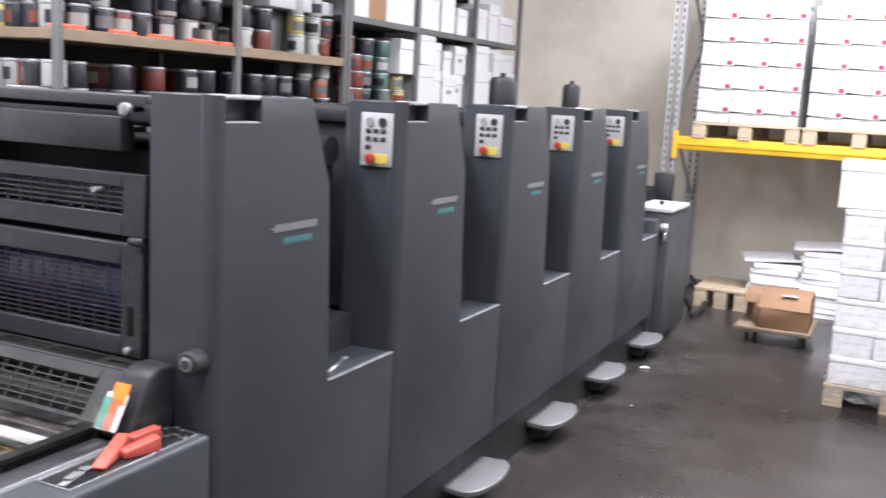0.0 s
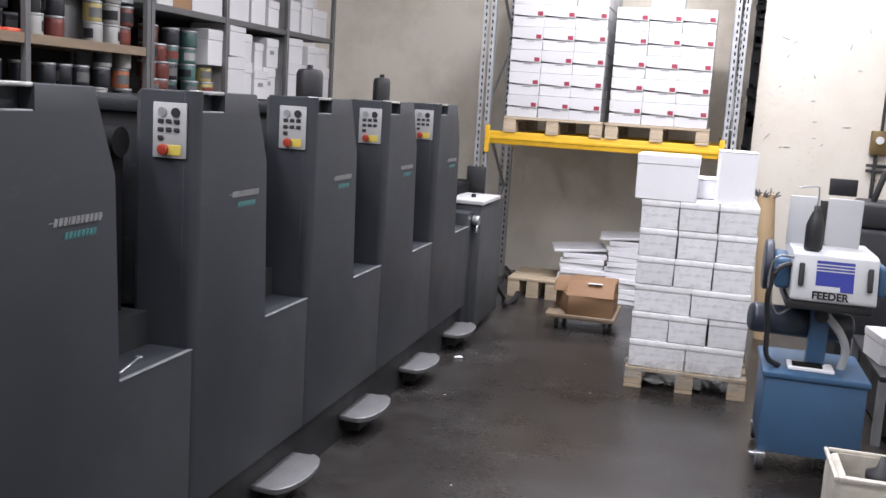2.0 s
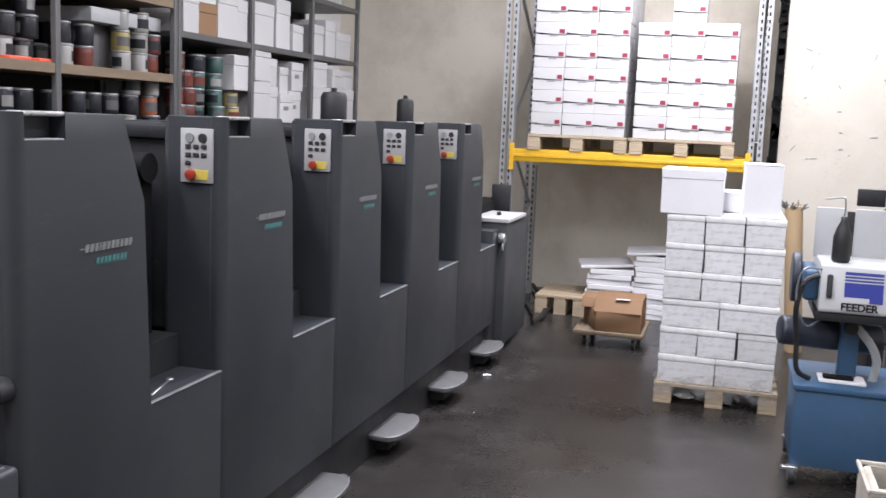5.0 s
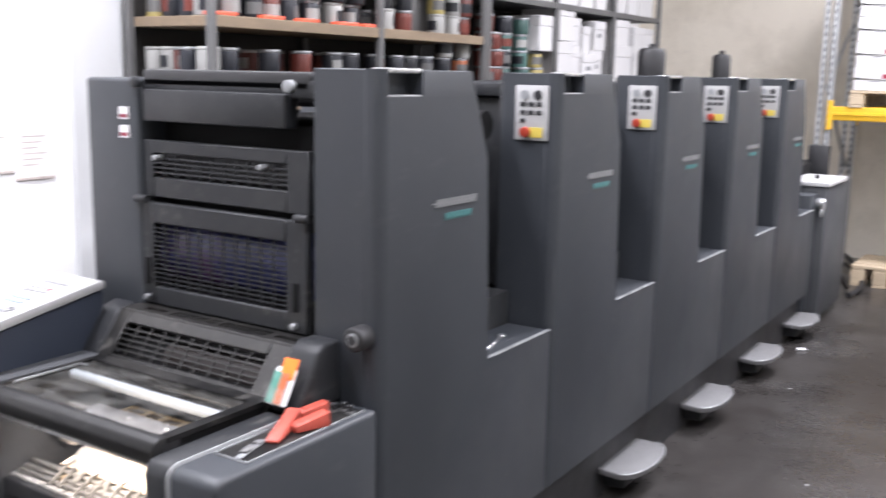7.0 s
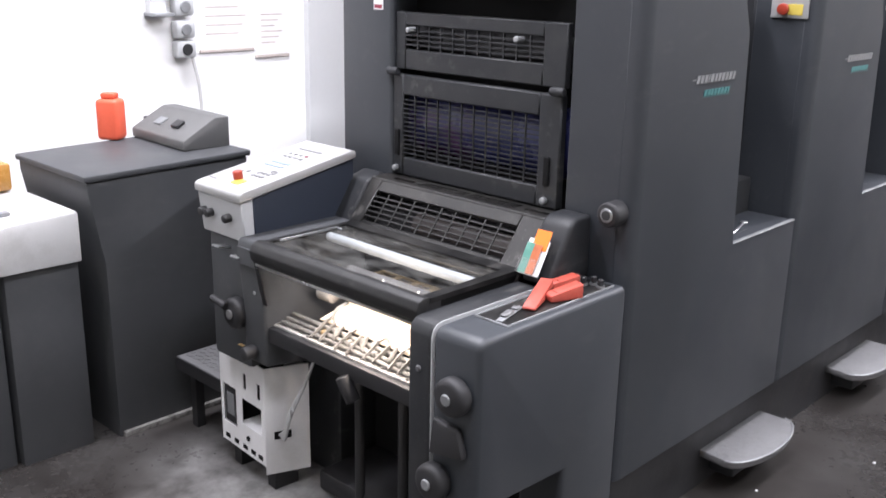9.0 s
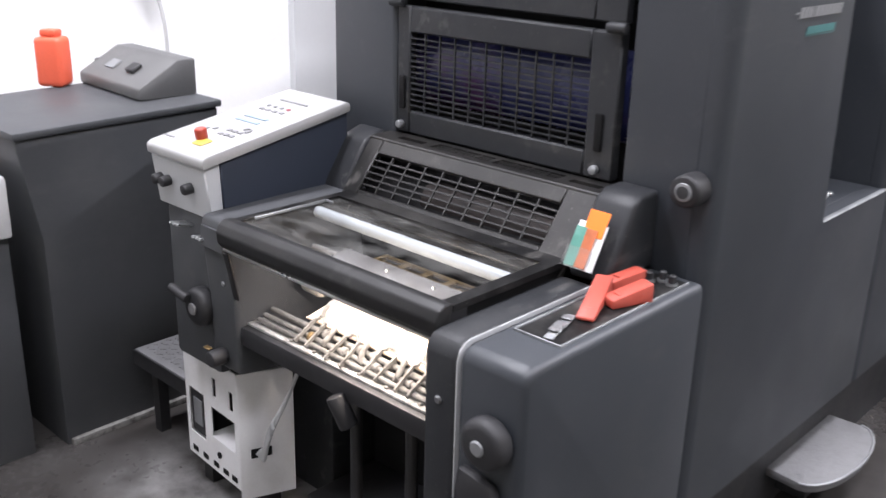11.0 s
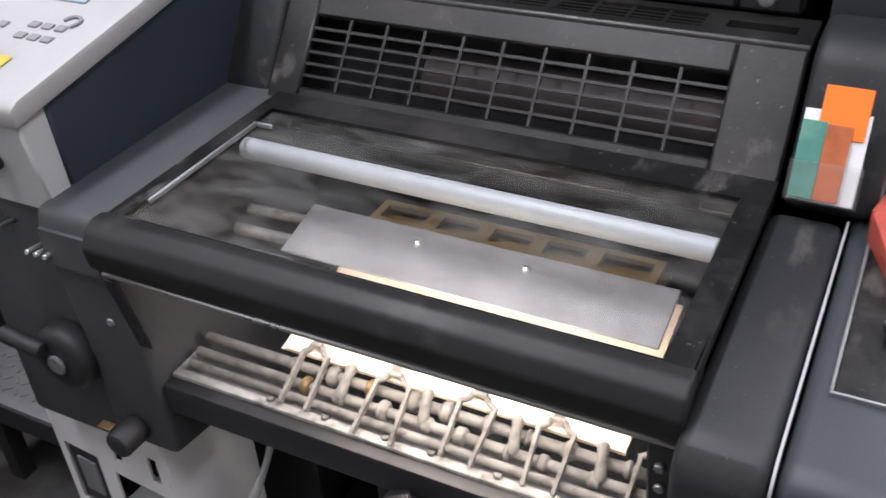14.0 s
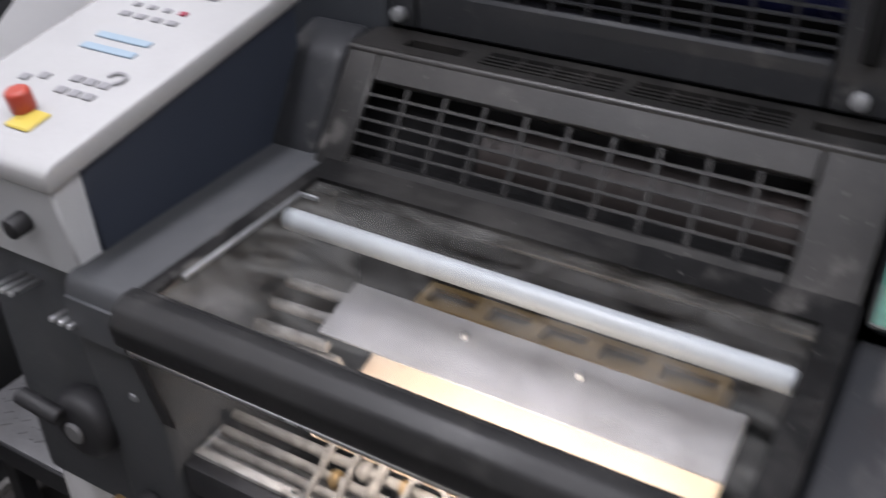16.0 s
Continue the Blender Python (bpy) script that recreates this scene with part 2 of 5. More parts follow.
    plate=mat("dusty_plate", (0.2, 0.2, 0.205), 0.45, 0.4, 0.2, 10, 100, 0.04, (0.1, 0.095, 0.09), 0.7, 9, scuff=0.5),
    brass=mat("dirty_brass", (0.17, 0.115, 0.05), 0.5, 0.5, 0.25, 12, 90, 0.05),
    slate=mat("slate_keys", (0.25, 0.33, 0.4), 0.5, 0, 0.04),
    checker=mat("dark_tread_plate", (0.17, 0.17, 0.175), 0.5, 0.4, 0.2, 12, 120, 0.08, (0.2, 0.2, 0.19), 0.3, 8),
    roller=mat("white_roller", (0.36, 0.39, 0.41), 0.35, 0, 0.12, 7, 60, 0.0, (0.2, 0.21, 0.22), 0.5, 6),
    can_white=mat("white_tin", (0.32, 0.32, 0.31), 0.35, 0.1, 0.05, 8, 90, 0.02, None, 0, 3, 0.15),
    can_dark=mat("dark_tin", (0.02, 0.022, 0.028), 0.35, 0.2, 0.1, 8, 90, 0.02, None, 0, 3, 0.3),
    can_green=mat("green_tin", (0.05, 0.11, 0.1), 0.35, 0.1, 0.1, 8, 90, 0.02, None, 0, 3, 0.25),
    can_red=mat("red_tin", (0.13, 0.03, 0.022), 0.4, 0.1, 0.1, 8, 90, 0.02, None, 0, 3, 0.25),
    can_orange=mat("orange_tin", (0.35, 0.11, 0.05), 0.4, 0.1, 0.1, 8, 90, 0.02, None, 0, 3, 0.2),
    can_yellow=mat("yellow_tin", (0.33, 0.27, 0.1), 0.4, 0.1, 0.1, 8, 90, 0.02, None, 0, 3, 0.15),
    amber=mat("amber_plastic", (0.4, 0.2, 0.05), 0.3, 0, 0.1),
    glass=glassy("smeared_glass", 0.1),
    frontglass=glassy("clear_guard", 0.09),
    bar=mat("black_bar_paint", (0.013, 0.013, 0.0135), 0.45, 0, 0.15, 6, 150, 0.04, (0.04, 0.039, 0.037), 0.3, 9, spec=0.35, scuff=0.12),
    bulb=glow("warm_tube", (1.0, 0.8, 0.5), 6.0),
)


def floor_material():
    m = mat("floor_paint", (0.023, 0.02, 0.0185), 0.3, 0, 0.35, 1.1, 40, 0.015, (0.065, 0.062, 0.06), 0.6, 1.6, spec=0.4)
    # pale spray-powder dust lying round the delivery
    n, l = m.node_tree.nodes, m.node_tree.links
    b = n["Principled BSDF"]
    old = b.inputs["Base Color"].links[0].from_socket
    geo, vd, mr = n.new("ShaderNodeNewGeometry"), n.new("ShaderNodeVectorMath"), n.new("ShaderNodeMapRange")
    vd.operation = "DISTANCE"
    vd.inputs[1].default_value = (-0.8, 0.5, 0.0)
    l.new(geo.outputs["Position"], vd.inputs[0])
    mr.inputs["From Min"].default_value, mr.inputs["From Max"].default_value = 0.7, 0.2
    l.new(vd.outputs["Value"], mr.inputs["Value"])
    no, nr, mu, mx = n.new("ShaderNodeTexNoise"), n.new("ShaderNodeMapRange"), n.new("ShaderNodeMath"), n.new("ShaderNodeMix")
    no.inputs["Scale"].default_value, no.inputs["Detail"].default_value, no.inputs["Roughness"].default_value = 3.5, 8, 0.65
    l.new(geo.outputs["Position"], no.inputs["Vector"])
    nr.inputs["From Min"].default_value, nr.inputs["From Max"].default_value = 0.38, 0.62
    l.new(no.outputs["Fac"], nr.inputs["Value"])
    # and thinner dust along the foot of the press
    sep, band, both = n.new("ShaderNodeSeparateXYZ"), n.new("ShaderNodeMapRange"), n.new("ShaderNodeMath")
    l.new(geo.outputs["Position"], sep.inputs[0])
    band.inputs["From Min"].default_value, band.inputs["From Max"].default_value = 0.6, 0.1
    band.inputs["To Max"].default_value = 0.05
    l.new(sep.outputs["X"], band.inputs["Value"])
    both.operation = "MAXIMUM"
    l.new(band.outputs[0], both.inputs[0])
    l.new(mr.outputs[0], both.inputs[1])
    mu.operation = "MULTIPLY"
    l.new(both.outputs[0], mu.inputs[0])
    l.new(nr.outputs[0], mu.inputs[1])
    mx.data_type = "RGBA"
    l.new(mu.outputs[0], mx.inputs["Factor"])
    l.new(old, mx.inputs[6])
    mx.inputs[7].default_value = (0.36, 0.355, 0.35, 1)
    l.new(mx.outputs[2], b.inputs["Base Color"])
    return m


M["floor"] = floor_material()

# ---------------------------------------------------------------- builders


def box(bm, x0, x1, y0, y1, z0, z1, m=None):
    r = bmesh.ops.create_cube(bm, size=1.0)
    t = Matrix.Translation(((x0 + x1) / 2, (y0 + y1) / 2, (z0 + z1) / 2)) @ Matrix.Diagonal((abs(x1 - x0), abs(y1 - y0), abs(z1 - z0), 1))
    bmesh.ops.transform(bm, matrix=(m @ t) if m else t, verts=r["verts"])
    return bm


def rod(bm, p0, p1, r, seg=14, r2=None):
    p0, p1 = Vector(p0), Vector(p1)
    d = p1 - p0
    c = bmesh.ops.create_cone(bm, cap_ends=True, segments=seg, radius1=r, radius2=r if r2 is None else r2, depth=d.length)
    t = Matrix.Translation((p0 + p1) / 2) @ d.to_track_quat("Z", "Y").to_matrix().to_4x4()
    bmesh.ops.transform(bm, matrix=t, verts=c["verts"])
    return bm


def prism(bm, pts, axis, a, b):
    """Extrudes the outline pts along an axis from a to b; the outline lies in the other two axes, in order."""
    def at(p, v):
        return {"x": (v, p[0], p[1]), "y": (p[0], v, p[1]), "z": (p[0], p[1], v)}[axis]
    lo, hi = [bm.verts.new(at(p, a)) for p in pts], [bm.verts.new(at(p, b)) for p in pts]
    k = len(pts)
    bm.faces.new(lo)
    bm.faces.new(hi[::-1])
    for i in range(k):
        bm.faces.new((lo[i], hi[i], hi[(i + 1) % k], lo[(i + 1) % k]))
    bmesh.ops.recalc_face_normals(bm, faces=bm.faces)
    return bm


def lathe(bm, profile, cx, cy, seg=20):
    """profile: (radius, z) from bottom to top."""
    rings = []
    for r, z in profile:
        rings.append([bm.verts.new((cx + r * math.cos(2 * math.pi * i / seg), cy + r * math.sin(2 * math.pi * i / seg), z)) for i in range(seg)])
    for a, b in zip(rings, rings[1:]):
        for i in range(seg):
            bm.faces.new((a[i], a[(i + 1) % seg], b[(i + 1) % seg], b[i]))
    bm.faces.new(rings[0][::-1])
    bm.faces.new(rings[-1])
    return bm


def bevel(bm, w=0.004, seg=2, angle=30):
    es = [e for e in bm.edges if len(e.link_faces) == 2 and e.calc_face_angle(0) > radians(angle)]
    bmesh.ops.bevel(bm, geom=es, offset=w, segments=seg, affect="EDGES", profile=0.5, clamp_overlap=True)
    return bm


def mesh_of(name, bm, material, smooth=40):
    me = bpy.data.meshes.new(name)
    for f in bm.faces:
        f.smooth = True
    for e in bm.edges:
        e.smooth = not (len(e.link_faces) == 2 and e.calc_face_angle(0) > radians(smooth))
    bm.to_mesh(me)
    bm.free()
    me.materials.append(material)
    return me


def part(name, bm, material, parent=None, label=""):
    ob = new(name, mesh_of(name, bm, M[material] if isinstance(material, str) else material))
    if parent:
        ob.parent = parent
    if label:
        tagged(ob, label)
    return ob


def thing(name, label, category, group="", m=None, kind=""):
    ob = new(name)
    tagged(ob, label, category, group, kind)
    if m is not None:
        ob.matrix_basis = m
    return ob


def solid(name, bm, material, label, category, group="", kind=""):
    return tagged(part(name, bm, material), label, category, group, kind)


def B():
    return bmesh.new()


def tube(name, pts, r, material, parent=None, res=4):
    """A bent pipe or cable along pts, as a mesh."""
    bm = bmesh.new()
    P = [Vector(p) for p in pts]
    fine = []
    for i in range(len(P) - 1):
        a, b, c, d = P[max(i - 1, 0)], P[i], P[i + 1], P[min(i + 2, len(P) - 1)]
        for k in range(res):
            t = k / res
            fine.append(0.5 * ((2 * b) + (c - a) * t + (2 * a - 5 * b + 4 * c - d) * t * t + (3 * b - a - 3 * c + d) * t ** 3))
    fine.append(P[-1])
    seg, rings, ref = 8, [], Vector((0.31, 0.2, 0.93))
    for i, p in enumerate(fine):
        t = (fine[min(i + 1, len(fine) - 1)] - fine[max(i - 1, 0)]).normalized()
        u = t.cross(ref).normalized()
        w = t.cross(u)
        rings.append([bm.verts.new(p + r * (math.cos(2 * math.pi * k / seg) * u + math.sin(2 * math.pi * k / seg) * w)) for k in range(seg)])
    for a, b in zip(rings, rings[1:]):
        for k in range(seg):
            bm.faces.new((a[k], a[(k + 1) % seg], b[(k + 1) % seg], b[k]))
    bm.faces.new(rings[0][::-1])
    bm.faces.new(rings[-1])
    bmesh.ops.recalc_face_normals(bm, faces=bm.faces)
    return part(name, bm, material, parent)


def grille(bm, x0, x1, z0, z1, y0, y1, nx, nz, bar=0.004, mx=None):
    """Bars across an opening: nx columns and nz rows of holes."""
    for i in range(1, nx):
        x = x0 + (x1 - x0) * i / nx
        box(bm, x - bar / 2, x + bar / 2, y0, y1, z0, z1, mx)
    for i in range(1, nz):
        z = z0 + (z1 - z0) * i / nz
        box(bm, x0, x1, y0 + 0.0006, y1 - 0.0006, z - bar / 2, z + bar / 2, mx)
    return bm


def framed(bm, x0, x1, z0, z1, hx0, hx1, hz0, hz1, y0, y1, mx=None):
    """A plate with a rectangular hole."""
    box(bm, x0, hx0, y0, y1, z0, z1, mx)
    box(bm, hx1, x1, y0, y1, z0, z1, mx)
    box(bm, hx0, hx1, y0, y1, z0, hz0, mx)
    box(bm, hx0, hx1, y0, y1, hz1, z1, mx)
    return bm


# ---------------------------------------------------------------- the room
def setting(name, bm, material, label, cat):
    return solid(name, bm, material, label, cat, kind="structure")


setting("floor", box(B(), -2.6, 5.2, -4.2, 8.35, -0.12, 0.0), "floor", "dark worn painted concrete workshop floor", "floor")
setting("ceiling", box(B(), -2.6, 5.2, -4.2, 8.35, 4.0, 4.12), "ceiling", "plain white workshop ceiling", "ceiling")
setting("wall_north", box(B(), -2.6, 5.2, 8.15, 8.35, 0, 4.0), "northwall", "cream painted wall with stains behind the pallet rack", "wall")
setting("wall_west", box(B(), -2.6, -2.42, -4.2, 8.15, 0, 4.0), "wallwhite", "bright white painted wall beside the press", "wall")
setting("wall_pier", box(B(), -2.42, -2.385, 1.665, 1.935, 0, 4.0), "wallgrey", "light grey shallow wall pier at the end of the shelving", "wall")
setting("wall_south", box(B(), -2.6, 5.2, -4.4, -4.2, 0, 4.0), "wall", "plain painted wall", "wall")
setting("wall_east", box(B(), 5.2, 5.4, -4.4, 8.35, 0, 4.0), "wall", "plain painted wall", "wall")
# same cream paint as the north wall, dimmed in colour under stronger light
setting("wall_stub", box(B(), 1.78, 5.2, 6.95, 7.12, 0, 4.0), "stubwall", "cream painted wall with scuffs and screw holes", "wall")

# ---------------------------------------------------------------- the press
PITCH, FRONT = 0.887, 0.722


def side_profile():
    return [(0.0, 0.245), (0.881, 0.245), (0.881, 0.775), (0.50, 0.775), (0.47, 1.335), (0.378, 1.56), (0.0, 1.56)]


def lettering(parent):
    sh = Matrix(((1, 0, 0, 0), (0, 1, 0.25, -0.25 * 1.225), (0, 0, 1, 0), (0, 0, 0, 1)))
    plate_ = part("emblem", box(B(), 0.0002, 0.0006, 0.205, 0.415, 1.2345, 1.2375, sh), "letter", parent, "raised silver-grey maker's lettering as plain bars")
    y = 0.222
    for w in (0.012, 0.013, 0.012, 0.005, 0.013, 0.012, 0.011, 0.013, 0.012, 0.013, 0.011):
        part("letter_bar", box(B(), 0.0005, 0.003, y, y + w, 1.2265, 1.2455, sh), "letter", plate_)
        y += w + 0.0058
    plate_ = part("emblem", box(B(), 0.0002, 0.0006, 0.272, 0.40, 1.191, 1.193, sh), "teal", parent, "teal model lettering as plain bars")
    y = 0.272
    for w in (0.011, 0.012, 0.010, 0.012, 0.013, 0.011, 0.012, 0.010):
        part("letter_bar", box(B(), 0.0005, 0.0025, y, y + w, 1.195, 1.209, sh), "teal", plate_)
        y += w + 0.0045


def control_panel(parent):
    pan = part("control_panel", bevel(box(B(), -0.149, -0.037, -0.008, 0.0, 1.357, 1.523), 0.003), "panelwhite", parent, "white control panel with dark keys and a red stop button")
    for cx in (-0.116, -0.071):
        part("dial", rod(B(), (cx, -0.008, 1.494), (cx, -0.012, 1.494), 0.0145, 18), "dull" if cx < -0.1 else "black", pan)
    for z, xs in ((1.467, (-0.121, -0.094, -0.067)), (1.442, (-0.121, -0.094, -0.067)), (1.417, (-0.121,))):
        for x in xs:
            part("key", bevel(box(B(), x - 0.010, x + 0.010, -0.012, -0.0078, z - 0.007, z + 0.007), 0.002, 1), "black", pan)
    part("yellow_plate", bevel(box(B(), -0.097, -0.052, -0.0105, -0.0078, 1.366, 1.397), 0.001, 1), "yellow", pan)
    part("stop_button", bevel(rod(B(), (-0.107, -0.0105, 1.383), (-0.107, -0.028, 1.381), 0.0165, 18), 0.004, 2), "red", pan)


def printing_unit(first):
    u = thing("printing_unit", "dark grey offset printing unit with " + ("vent panels on its front" if first else "stepped cover and control panel"), "printing press", "printing units in line")
    pr = side_profile()
    # operator side cover, with a grip recess cut into its top edge
    bm = prism(B(), pr, "x", -0.2, -0.045)
    bevel(bm, 0.003, 1)
    b2 = prism(B(), [(0.0, 0.245), (0.881, 0.245), (0.881, 0.775), (0.50, 0.775), (0.47, 1.335), (0.4035, 1.498), (0.0, 1.498)], "x", -0.046, 0.0)
    prism(b2, [(0.0, 1.498), (0.024, 1.498), (0.024, 1.56), (0.0, 1.56)], "x", -0.046, 0.0)
    prism(b2, [(0.16, 1.498), (0.4035, 1.498), (0.378, 1.56), (0.16, 1.56)], "x", -0.046, 0.0)
    es = [e for e in b2.edges if all(abs(v.co.y) < 1e-4 and abs(v.co.x) < 1e-4 for v in e.verts)]
    bmesh.ops.bevel(b2, geom=es, offset=0.03, segments=5, affect="EDGES", profile=0.5, clamp_overlap=False)
    es = [e for e in b2.edges if all(v.co.x > -1e-4 for v in e.verts) and all(v.co.z < 1.3 or v.co.z > 1.55 for v in e.verts) and e.calc_face_angle(0) > 0.6]
    bmesh.ops.bevel(b2, geom=es, offset=0.004, segments=2, affect="EDGES", profile=0.5)
    tmp = bpy.data.meshes.new("tmp")
    b2.to_mesh(tmp)
    bm.from_mesh(tmp)
    b2.free()
    side = part("side_cover", bm, "grey", u)
    part("grip", bevel(box(B(), -0.048, -0.002, 0.022, 0.162, 1.551, 1.563), 0.004), "steel", side, "worn silver grip edge")
    part("grip_sill", bevel(box(B(), -0.044, -0.0008, 0.026, 0.158, 1.496, 1.502), 0.002), "dull", side)
    lettering(side)
    part("edge_trim", bevel(box(B(), -0.012, 0.0025, 0.501, 0.88, 0.7735, 0.7775), 0.002), "dull", u, "worn metal edge of the ledge")
    part("step_box", bevel(box(B(), -0.5, -0.15, 0.49, 0.88, 0.6, 0.882), 0.006), "dark", u)
    part("seam", box(B(), -0.12, -0.012, 0.8815, 0.8855, 0.26, 0.77), "void", u)
    # drive side cover and machine body
    part("drive_cover", bevel(box(B(), -1.033, -0.82, 0.0, 0.51, 0.0, 1.525), 0.012, 3), "grey", u)
    part("drive_guard", bevel(box(B(), -1.01, -0.83, 0.511, 0.88, 0.0, 1.3), 0.01, 2), "grey", u)
    part("body", bevel(box(B(), -0.82, -0.225, 0.09, 0.85, 0.25, 1.42), 0.01), "void", u)
    part("top_cover", bevel(box(B(), -0.82, -0.2, 0.02, 0.43, 1.485, 1.53), 0.008), "dark", u)
    bm = B()
    for yy, zz, r in ((0.56, 1.36, 0.05), (0.68, 1.30, 0.065), (0.80, 1.40, 0.045), (0.62, 1.47, 0.03)):
        rod(bm, (-0.82, yy, zz), (-0.205, yy, zz), r, 18)
    part("ink_roller", bm, "void", u)
    part("lever", bevel(rod(B(), (-0.19, 0.60, 1.48), (-0.16, 0.60, 1.48), 0.022, 16), 0.003), "dull", u, "grey cap of a roller lever")
    part("latch", bevel(box(B(), -0.2, -0.17, 0.56, 0.6, 1.12, 1.16), 0.008), "dull", u)
    part("plinth", box(B(), -0.95, -0.05, 0.0, 0.887, 0.0, 0.245), "black", u)
    # half-round tread
    bm = B()
    pts = [(-0.11, 0.54)] + [(0.035 + 0.075 * math.cos(a), 0.72 + 0.195 * math.sin(a)) for a in [radians(-90 + 15 * i) for i in range(13)]] + [(-0.11, 0.91)]
    prism(bm, pts, "z", 0.098, 0.122)
    bevel(bm, 0.006, 2)
    tr_ = part("tread", bm, "tread", u, "grey half-round step plate with a worn bright rim")
    tube("rim", [(x, y, 0.1205) for x, y in pts[1:-1]], 0.0035, "dull", tr_, 2)
    part("tread_bracket", bevel(box(B(), -0.1, 0.03, 0.60, 0.84, 0.03, 0.098), 0.01), "dark", u)
    if not first:
        part("front_plate", bevel(box(B(), -0.21, -0.16, 0.002, 0.05, 0.3, 1.552), 0.004), "dark", u)
        control_panel(u)
        part("inner_guard", bevel(box(B(), -0.82, -0.21, 0.05, 0.09, 0.875, 1.485), 0.01), "dark", u)
    return u


unit = printing_unit(False)
unit.matrix_basis = pose(0, FRONT + PITCH, 0)
for k in (2, 3, 4):
    copy_thing(unit, pose(0, FRONT + PITCH * (k), 0))
head = printing_unit(True)
head.matrix_basis = pose(0, FRONT, 0)

# front of the first unit: panels between the columns (local y from the unit's face)
part("top_panel", bevel(box(B(), -0.80, -0.29, 0.0, 0.05, 1.413, 1.497), 0.006), "dark", head)
part("top_edge", bevel(box(B(), -0.82, -0.225, 0.02, 0.1, 1.50, 1.55), 0.01), "black", head)
for x in (-0.81, -0.265):
    part("hinge_cap", bevel(rod(B(), (x, 0.0, 1.515), (x, -0.02, 1.515), 0.016, 16), 0.004), "dark" if x < -0.5 else "dull", head)
bm = framed(B(), -0.82, -0.228, 1.208, 1.362, -0.782, -0.30, 1.262, 1.327, 0.015, 0.035)
bevel(bm, 0.003, 1)
grille(bm, -0.782, -0.30, 1.262, 1.327, 0.018, 0.024, 11, 5, 0.0045)
vent_a = part("vent_panel", bm, "dark", head, "dark upper vent panel with slits")
for x in (-0.745, -0.365):
    part("peg", bevel(rod(B(), (x, 0.015, 1.317), (x, -0.015, 1.317), 0.008, 12), 0.002, 1), "dull", vent_a)
bm = framed(B(), -0.82, -0.228, 0.91, 1.193, -0.78, -0.297, 0.962, 1.137, 0.005, 0.03)
bevel(bm, 0.004, 1)
grille(bm, -0.78, -0.297, 0.962, 1.137, 0.008, 0.013, 11, 14, 0.003)
vent_b = part("vent_panel", bm, "dark", head, "dark lower vent panel with fine grille")
for x in (-0.80, -0.264):
    part("grip_slot", bevel(box(B(), x - 0.009, x + 0.009, -0.001, 0.006, 0.965, 1.04), 0.008, 3), "void", vent_b)
    part("cap_screw", bevel(rod(B(), (x + 0.0, 0.004, 0.93), (x, -0.012, 0.93), 0.009, 14), 0.003), "dull", vent_b)
for x in (-0.82, -0.245):
    part("hinge", bevel(rod(B(), (x - 0.012, -0.004, 1.202), (x + 0.03, -0.004, 1.202), 0.011, 14), 0.004), "dark", head)
bm = B()
rod(bm, (-0.815, 0.16, 1.06), (-0.23, 0.16, 1.06), 0.115, 32)
part("blanket_roller", bm, "ink", head, "dark glossy inked cylinder behind the grille")
bm = B()
rod(bm, (-0.815, 0.13, 1.28), (-0.23, 0.13, 1.28), 0.06, 24)
part("upper_roller", bm, "black", head)
part("knob", bevel(rod(B(), (-0.042, 0.0, 0.943), (-0.042, -0.05, 0.943), 0.030, 24), 0.006, 3), "black", head, "round black knob with a pale cap")
part("knob_cap", bevel(rod(B(), (-0.042, -0.05, 0.943), (-0.042, -0.053, 0.943), 0.017, 20), 0.001, 1), "dull", head)
part("knob_dot", rod(B(), (-0.042, -0.053, 0.943), (-0.042, -0.055, 0.943), 0.0115, 16), "dark", head)
for z in (1.43, 1.38):
    part("sticker", box(B(), -0.893, -0.855, -0.002, 0.001, z - 0.016, z + 0.018), "paper", head, "small white and red warning sticker")
    part("sticker_print", box(B(), -0.889, -0.859, -0.003, -0.0018, z - 0.012, z - 0.002), "redprint", head)

# ---------------------------------------------------------------- delivery end
swap = Matrix(((1, 0, 0, 0), (0, 0, 1, 0), (0, 1, 0, 0), (0, 0, 0, 1)))
dl = thing("delivery_unit", "black delivery end with glass covers, worn edges and handwheels", "printing press")
# operator side cheek, notched at the foot
pts = [(0.196, 0.02), (0.29, 0.02), (0.30, 0.375), (0.50, 0.365), (0.505, 0.02), (0.716, 0.02), (0.716, 0.772), (0.226, 0.772), (0.212, 0.769), (0.202, 0.760), (0.198, 0.748)]
bm = prism(B(), pts, "x", -0.132, 0.0)
part("cheek", bevel(bm, 0.014, 3), "grey", dl)
bm = prism(B(), [(0.198, 0.33), (0.56, 0.33), (0.56, 0.773), (0.232, 0.773), (0.214, 0.769), (0.203, 0.759), (0.198, 0.742)], "x", -0.208, -0.1365)
part("cheek_cover", bevel(bm, 0.012, 3), "dark", dl)
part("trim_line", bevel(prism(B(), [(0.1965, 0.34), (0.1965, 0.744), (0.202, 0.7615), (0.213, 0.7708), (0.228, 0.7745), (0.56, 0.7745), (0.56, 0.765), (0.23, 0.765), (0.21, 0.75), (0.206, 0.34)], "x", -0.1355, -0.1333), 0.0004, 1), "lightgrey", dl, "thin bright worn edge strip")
part("tray", bevel(box(B(), -0.11, -0.022, 0.307, 0.69, 0.771, 0.7735), 0.001, 1), "worn", dl, "shallow worn metal tray")
